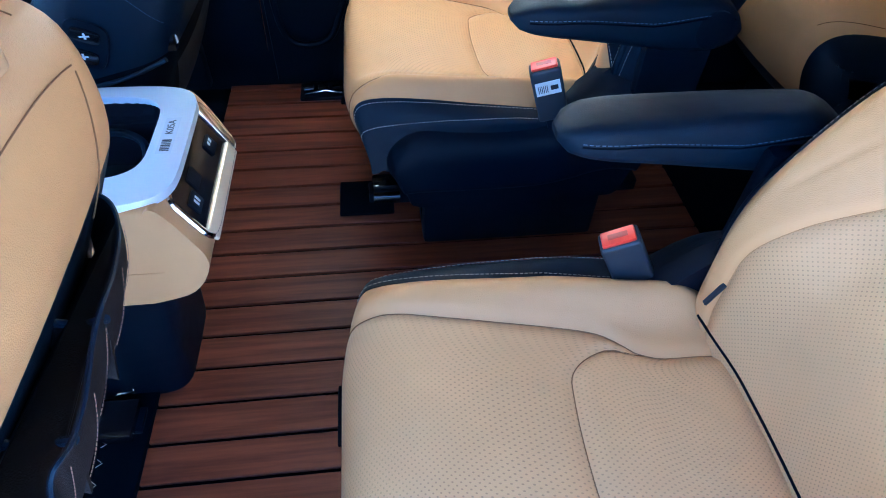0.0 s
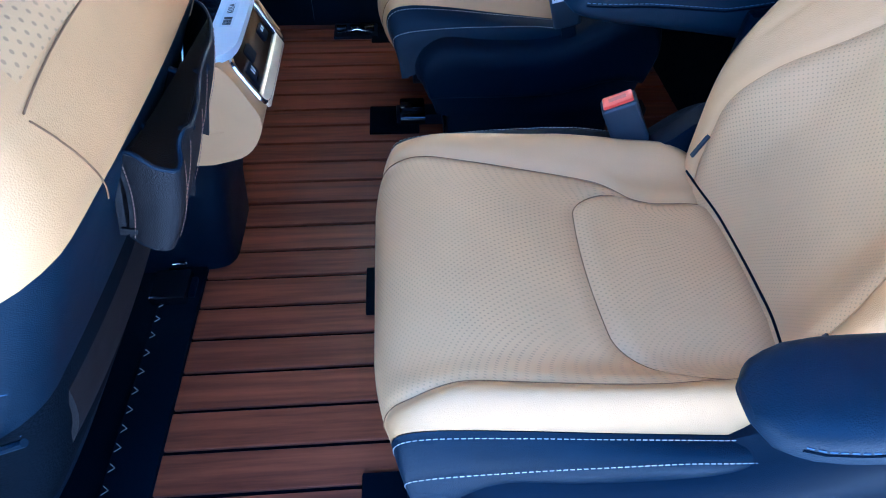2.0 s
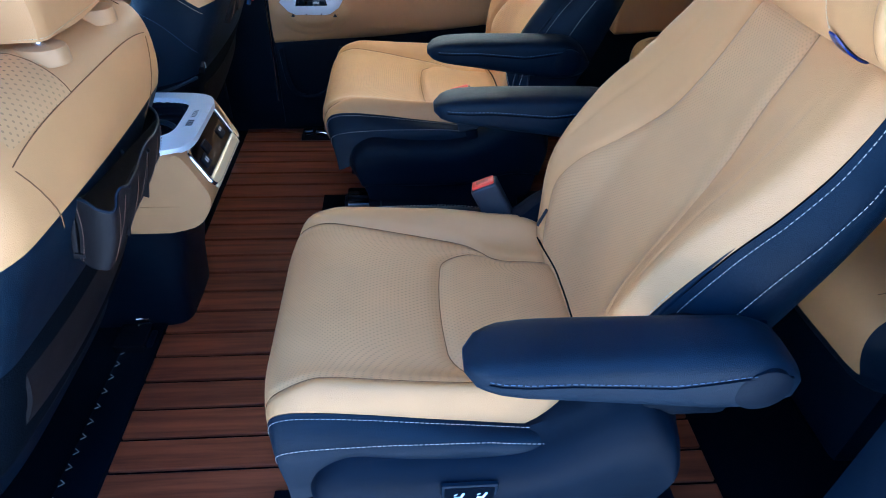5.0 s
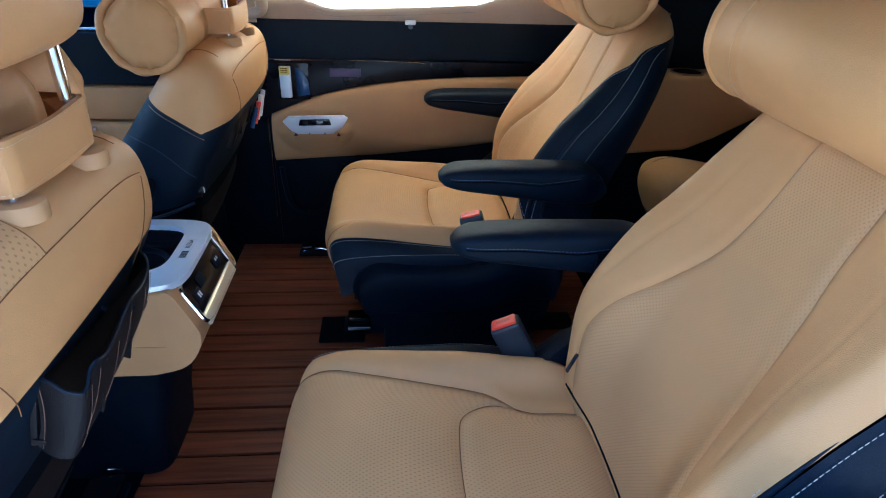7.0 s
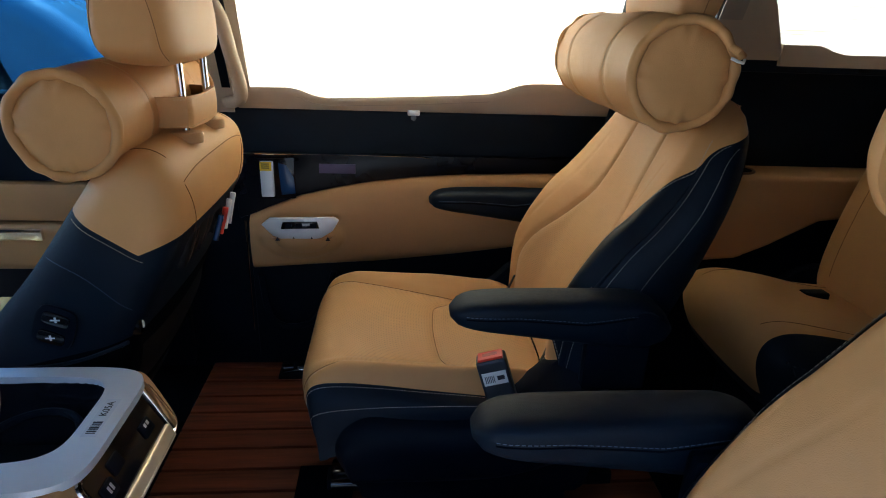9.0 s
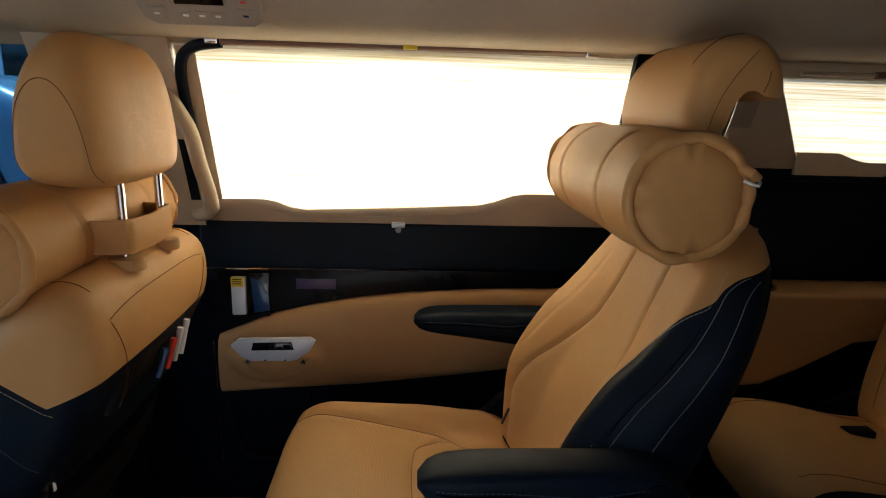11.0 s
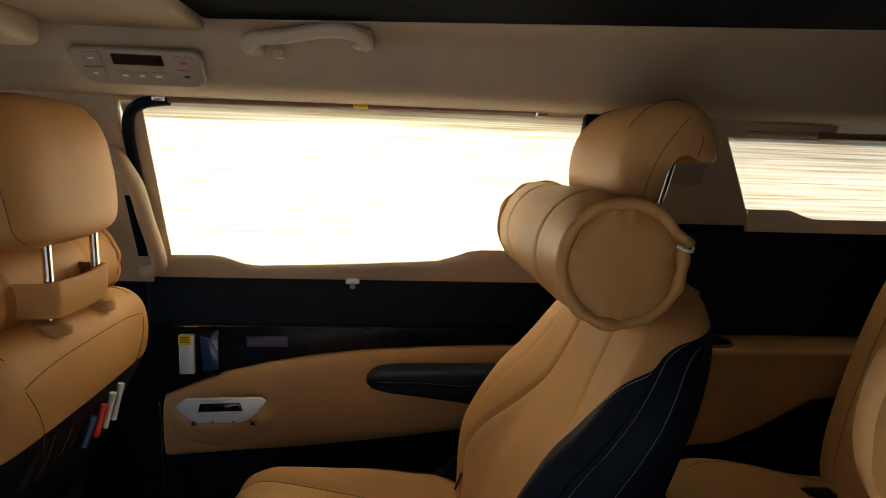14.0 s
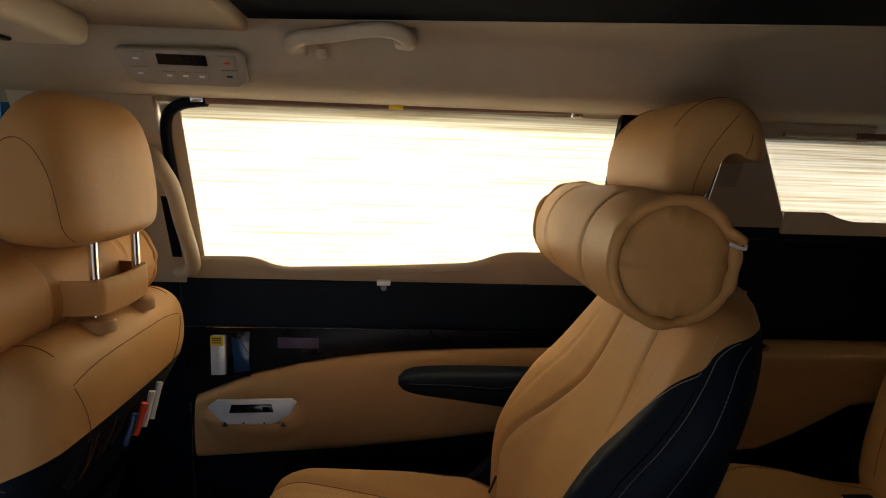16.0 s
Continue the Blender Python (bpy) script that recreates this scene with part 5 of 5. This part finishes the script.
def third_seat(label, y0, half):
    s = thing("rear_seat", label, "car seat", "third-row seats")
    prof = [(0.90, 0.25), (0.862, 0.30), (0.842, 0.36), (0.852, 0.405), (0.90, 0.424), (1.0, 0.412), (1.12, 0.385), (1.25, 0.37), (1.30, 0.33), (1.2, 0.28), (1.0, 0.24)]
    cush, under = cut(sweep(prof, half, 0.07, crown=0.012), (0.8, 0, 0.285), (0, 0, 1))
    seams = [on_surface(cush, [(0.86 + 0.32 * k / 30, side * (half - 0.085 + 0.02 * math.sin(math.pi * k / 30)), 0.6) for k in range(31)], (0, 0, -1)) for side in (-1, 1)]
    end, cush = cut(cush, (0, -half + 0.045, 0), (0, -1, 0))
    part("side_panel", end, M_BLACK, s, "black leather cushion side")
    cushion = part("cushion", cush, M_TAN, s, "tan leather cushion")
    for pts in seams:
        part("seam", tube(pts, 0.0006, 6), M_SEAMLINE, cushion)
    part("cushion_base", under, M_BLACK, s, "black cushion base")
    bp = [(1.2, 0.36), (1.185, 0.45), (1.215, 0.62), (1.27, 0.80), (1.32, 0.86), (1.40, 0.84), (1.41, 0.7), (1.34, 0.45), (1.28, 0.35)]
    bm = sweep(bp, half - 0.01, 0.05, crown=0.012)
    seams = [on_surface(bm, [(0.9, side * (half - 0.09), 0.42 + 0.42 * k / 30) for k in range(31)], (1, 0, 0)) for side in (-1, 1)]
    back = part("backrest", bm, M_TAN, s, "tan leather backrest")
    for pts in seams:
        part("seam", tube(pts, 0.0006, 6), M_SEAMLINE, back)
    hp = [(1.31, 0.885), (1.295, 0.93), (1.31, 0.99), (1.35, 1.01), (1.40, 0.98), (1.40, 0.91), (1.37, 0.885)]
    part("headrest", sweep(hp, min(0.12, half - 0.05), 0.035, shrink=0.5), M_TAN, s, "tan leather headrest")
    for side in (-1, 1):
        part("post", tube([(1.345, side * 0.06, 0.83), (1.352, side * 0.06, 0.92)], 0.006, 10), M_CHROME, s, "chrome headrest post")
        part("hinge_cover", sweep([(1.10, 0.30), (1.12, 0.37), (1.19, 0.41), (1.27, 0.40), (1.30, 0.33), (1.25, 0.27)], 0.012, 0.006, samples=28, y0=side * (half + 0.004)), M_PLASTIC, s, "black hinge cover")
    part("buckle_body", box(1.07, 1.13, 0.04, 0.07, 0.385, 0.41, 0.006, 3), M_PLASTIC, s, "black belt buckle lying on the cushion")
    part("anchor_tag", box(1.192, 1.197, 0.08, 0.086, 0.44, 0.475, 0.001), M_INK, s, "small black child-seat anchor tag")
    part("support", box(0.96, 1.3, -half + 0.06, half - 0.06, 0.0, 0.27, 0.02), M_PLASTIC, s)
    s.matrix_basis = pose(0, y0, 0)
    return s


third_seat("tan leather third-row seat in shade", 0.455, 0.205)
third_seat("tan leather third-row seat beside the open door", -0.27, 0.30)

# ---- front, far side ----
fd = thing("door_2", "closed front door with tan panel and chrome strip", "car door", kind="structure")
part("upper_panel", box(-1.6, -0.43, 0.83, 0.88, 0.555, 0.70, 0.012), M_BLACK, fd, "black upper door trim")
part("tan_panel", box(-1.6, -0.43, 0.82, 0.88, 0.455, 0.552, 0.01), M_TANPANEL, fd, "tan leather panel")
part("tan_armrest", box(-1.6, -0.43, 0.80, 0.88, 0.33, 0.45, 0.02, 3), M_TANPANEL, fd, "tan leather armrest")
part("chrome_strip", box(-1.2, -0.735, 0.79, 0.802, 0.415, 0.445, 0.004), M_CHROME, fd, "chrome switch strip")
part("lower_panel", box(-1.6, -0.43, 0.84, 0.88, 0.02, 0.33, 0.01), M_PLASTIC, fd, "black lower door panel")
part("sill_strip", tube([(-1.6, 0.845, 0.702), (-0.45, 0.845, 0.706)], 0.006, 8), M_CHROME, fd, "bright window sill strip")
fw = thing("window_3", "clear front side window with blue tint", "car window", kind="structure")
part("pane", lean_box(-1.6, -0.48, 0.70, 1.12, front=-0.04, thick=0.004), glass("blue_glass", (0.10, 0.24, 0.36)), fw)
dash = thing("dashboard", "black dashboard at the front of the car", "dashboard", kind="structure")
part("body", box(-1.75, -1.3, -0.85, 0.85, 0.2, 0.72, 0.06, 4), M_PLASTIC, dash)

# ---- roof ----
prof = [(0.695, 1.098), (0.678, 1.108), (0.655, 1.117), (0.61, 1.117), (0.55, 1.117), (0.505, 1.126), (0.475, 1.148), (0.445, 1.178), (0.41, 1.198), (0.36, 1.207), (0.30, 1.210)]
def headliner(u, v):
    x = -1.6 + 4.0 * u
    y, z, _ = spline([(a, b, 0) for a, b in prof], v)
    edge = min(0.435, max(0.2, 0.425 - 0.17 * x))
    if y < 0.475:
        y = 0.475 - (0.475 - y) * (0.475 - edge) / 0.175
    return Vector((x, y, z))


roof = part("ceiling", grid(headliner, 60, 40, back=(0, 0, 0.1)), M_HEAD)
tagged(roof, "beige cloth headliner along the side", "ceiling", kind="structure")
roof2 = part("ceiling_front", box(-1.6, -0.018, -0.75, 0.45, 1.196, 1.29, 0.012, 3), M_HEAD)
tagged(roof2, "beige headliner over the front seats", "ceiling", kind="structure")
roof3 = part("ceiling_near", box(-1.6, 2.4, -0.78, -0.40, 1.20, 1.31, 0.01), M_HEAD)
tagged(roof3, "beige headliner over the open door", "ceiling", kind="structure")
shade = part("sunroof_shade", box(-0.016, 2.4, -0.41, 0.46, 1.2115, 1.28, 0.004), M_SEAM)
tagged(shade, "black sunroof panel in the ceiling", "sunroof", kind="structure")
lamp_box = thing("roof_console", "beige roof console with dark glass", "roof console")
part("housing", box(-0.62, -0.215, 0.05, 0.392, 1.155, 1.20, 0.02, 4), M_BEIGE, lamp_box)
part("dark_glass", box(-0.55, -0.29, 0.12, 0.34, 1.150, 1.158, 0.003), M_GLOSS, lamp_box, "dark glass face")

ac = thing("climate_panel", "grey-beige rear climate control panel with small buttons", "control panel", at=Matrix.Translation((-0.118, 0.466, 1.149)) @ pose(0, 0, 0, 40, 0, 0))
bm = prism([(-0.092, 0.026), (-0.098, 0.02), (-0.088, -0.024), (-0.07, -0.034), (0.075, -0.034), (0.09, -0.024), (0.092, 0.018), (0.084, 0.028)], 0.012, 0.004, 3)
bm.transform(Matrix.Translation((0, -0.008, 0)))
part("housing", bm, M_GREYPLASTIC, ac)
part("display", box(-0.036, 0.036, -0.0105, -0.0075, 0.004, 0.021, 0.001), M_GLOSS, ac, "small dark display")
for x, z, w, h in ((-0.066, 0.013, 0.014, 0.01), (-0.066, -0.012, 0.014, 0.01), (-0.024, -0.014, 0.010, 0.006), (0.0, -0.014, 0.010, 0.006), (0.024, -0.014, 0.010, 0.006), (0.066, 0.011, 0.013, 0.010), (0.066, -0.012, 0.013, 0.010)):
    b = part("button", box(x - w, x + w, -0.0105, -0.007, z - h, z + h, 0.0015), M_GREYPLASTIC, ac)
    col = M_RED if (x > 0.05 and z > 0) else M_BLUEFILM if x > 0.05 else M_WHITE
    part("mark", box(x - 0.004, x + 0.004, -0.0112, -0.0105, z - 0.0016, z + 0.0016, 0), col, b)
gh = thing("grab_handle", "beige grab handle on the headliner", "grab handle")
gp = [(0.046, 0.452, 1.180), (0.048, 0.432, 1.180), (0.062, 0.42, 1.187), (0.10, 0.416, 1.191), (0.165, 0.398, 1.199), (0.20, 0.398, 1.197), (0.215, 0.410, 1.191), (0.217, 0.430, 1.190)]
part("grip", tube([spline(gp, k / 40) for k in range(41)], [0.0108 + 0.003 * abs(2 * k / 40 - 1) ** 3 for k in range(41)], 12), M_BEIGE, gh)
for x, dy, dz in ((0.05, 0.0, 0.0), (0.213, -0.022, 0.012)):
    part("foot", box(x - 0.016, x + 0.016, 0.43 + dy, 0.47 + dy, 1.168 + dz, 1.195 + dz, 0.008, 3), M_BEIGE, gh)
part("coat_hook", box(0.082, 0.097, 0.432, 0.45, 1.163, 1.175, 0.004), M_BEIGE, gh, "small coat hook")

# ---- near side and ends ----
near = thing("wall_near", "side of the car beside the open sliding door", "car side", kind="structure")
part("front_door", box(-1.6, -0.52, -0.86, -0.80, -0.2, 0.72, 0.02), M_TANPANEL, near, "front door panel")
part("front_pillar", box(-0.62, -0.52, -0.84, -0.76, 0.7, 1.25, 0.02), M_BEIGE, near, "beige pillar")
# unseen block, added to keep door light off the lower front seat backs
part("pillar_light_block", box(-0.60, -0.38, -0.86, -0.77, -0.2, 0.71, 0.03), M_PLASTIC, near, "unseen black pillar block, added to shade the front seat backs")
M_CLEAR = glass("clear_glass", (0.85, 0.9, 0.92))
part("front_pane", box(-1.6, -0.62, -0.80, -0.796, 0.72, 1.22, 0), M_CLEAR, near, "clear front side glass").visible_shadow = False
part("windscreen", box(-1.64, -1.636, -0.8, 0.85, 0.70, 1.22, 0), M_CLEAR, near, "clear windscreen").visible_shadow = False
part("rear_quarter", box(0.60, 2.4, -0.86, -0.78, -0.2, 0.72, 0.02), M_PLASTIC, near, "black rear side trim")
# unseen panel closing the side window's place, added to darken the third row
part("rear_light_block", box(0.60, 2.4, -0.86, -0.78, 0.722, 1.25, 0.02), M_GREYPLASTIC, near, "unseen grey-beige closed side, added to darken the third row")
tail = part("wall_tail", box(2.36, 2.42, -0.86, 0.92, -0.2, 1.30, 0.01), M_BLACK)
tagged(tail, "dark tailgate trim", "wall", kind="structure")

# ---- outside ----
yard = part("yard_wall", box(0.2, 14, 7.0, 7.2, -0.42, 2.6, 0), M_CONCRETE)
tagged(yard, "pale wall across the yard", "wall", kind="structure")
# unseen wall, added to cut the low sky light entering the open door
yard2 = part("sky_block_wall", box(-14, 14, -6.2, -6.0, -0.42, 3.2, 0), material("grey_render", (0.16, 0.16, 0.155), 0.9, mottle=0.1, mottle_size=1.0))
tagged(yard2, "unseen grey wall behind the open door, added to block low sky", "wall", kind="structure")

M_CARBLUE = material("blue_grey_paint", (0.14, 0.22, 0.3), 0.25, coat=0.5)
M_CARRED = material("red_paint", (0.35, 0.03, 0.03), 0.3, coat=0.5)


def parked_car(label, m, paint):
    """A parked hatchback; local x along its length."""
    c = thing("parked_car", label, "car", "parked cars", m)
    side = [(-2.0, 0.3), (-2.05, 0.7), (-1.9, 0.9), (-1.1, 1.0), (-0.5, 1.45), (0.9, 1.5), (1.6, 1.05), (2.0, 0.95), (2.05, 0.5), (1.9, 0.3)]
    part("body", sweep(side, 0.85, 0.12, samples=80), paint, c)
    for y in (-0.855, 0.855):
        for x0, x1 in ((-0.75, 0.1), (0.18, 1.05)):
            bm = prism([(x0, 1.0), (x0 + (0.3 if x0 < 0 else 0.0), 1.36), (x1 - (0.0 if x0 < 0 else 0.12), 1.38), (x1, 1.02)], 0.02, 0.01)
            bm.transform(Matrix.Translation((0, y - 0.01, 0)))
            part("window", bm, M_GLOSS, c, "dark side window")
        for x in (-1.3, 1.3):
            w = part("wheel", tube([(x, y - 0.1, 0.31), (x, y + 0.02, 0.31)], 0.31, 28), M_PLASTIC, c, "black tyre")
            part("rim", tube([(x, y - 0.11, 0.31), (x, y + 0.03, 0.31)], 0.2, 20), M_SILVER, w)
    return c


parked_car("blue-grey car parked beside", pose(-2.6, 2.9, -0.42, 0, 0, 4), M_CARBLUE)
parked_car("red car parked further off", pose(-5.4, 4.6, -0.42, 0, 0, 80), M_CARRED)
building = thing("building", "pale building with rows of windows across the yard", "building", at=pose(-7, 8.0, -0.42))
part("wall", box(-7, 7, 0, 3, 0, 7, 0.02), M_CONCRETE, building)
for i in range(7):
    for z in (1.0, 3.6):
        w = part("window", box(-6.3 + 1.9 * i, -5.2 + 1.9 * i, -0.06, 0.02, z, z + 1.6, 0.01), M_GLOSS, building, "dark window")
        part("frame", box(-5.79 + 1.9 * i, -5.71 + 1.9 * i, -0.09, -0.05, z, z + 1.6, 0.005), M_WHITE, w)

# ---- floor boards ----
def board(w, l):
    bm = box(-l / 2, l / 2, -w / 2, w / 2, -0.004, 0.004, 0.0007, 1)
    me = bpy.data.meshes.new("board")
    for f in bm.faces:
        f.smooth = False
    bm.to_mesh(me)
    bm.free()
    me.materials.append(M_WOOD)
    return me


pitch = 0.0693
bme = board(pitch - 0.0078, 1.11)
k0 = -10
for k in range(k0, 13):
    y = 0.021 + pitch / 2 + pitch * k
    if y < -0.575:
        continue
    b = new("plank", bme)
    b.parent = floor
    b.matrix_basis = pose(-0.386 + 0.555, y, -0.002)
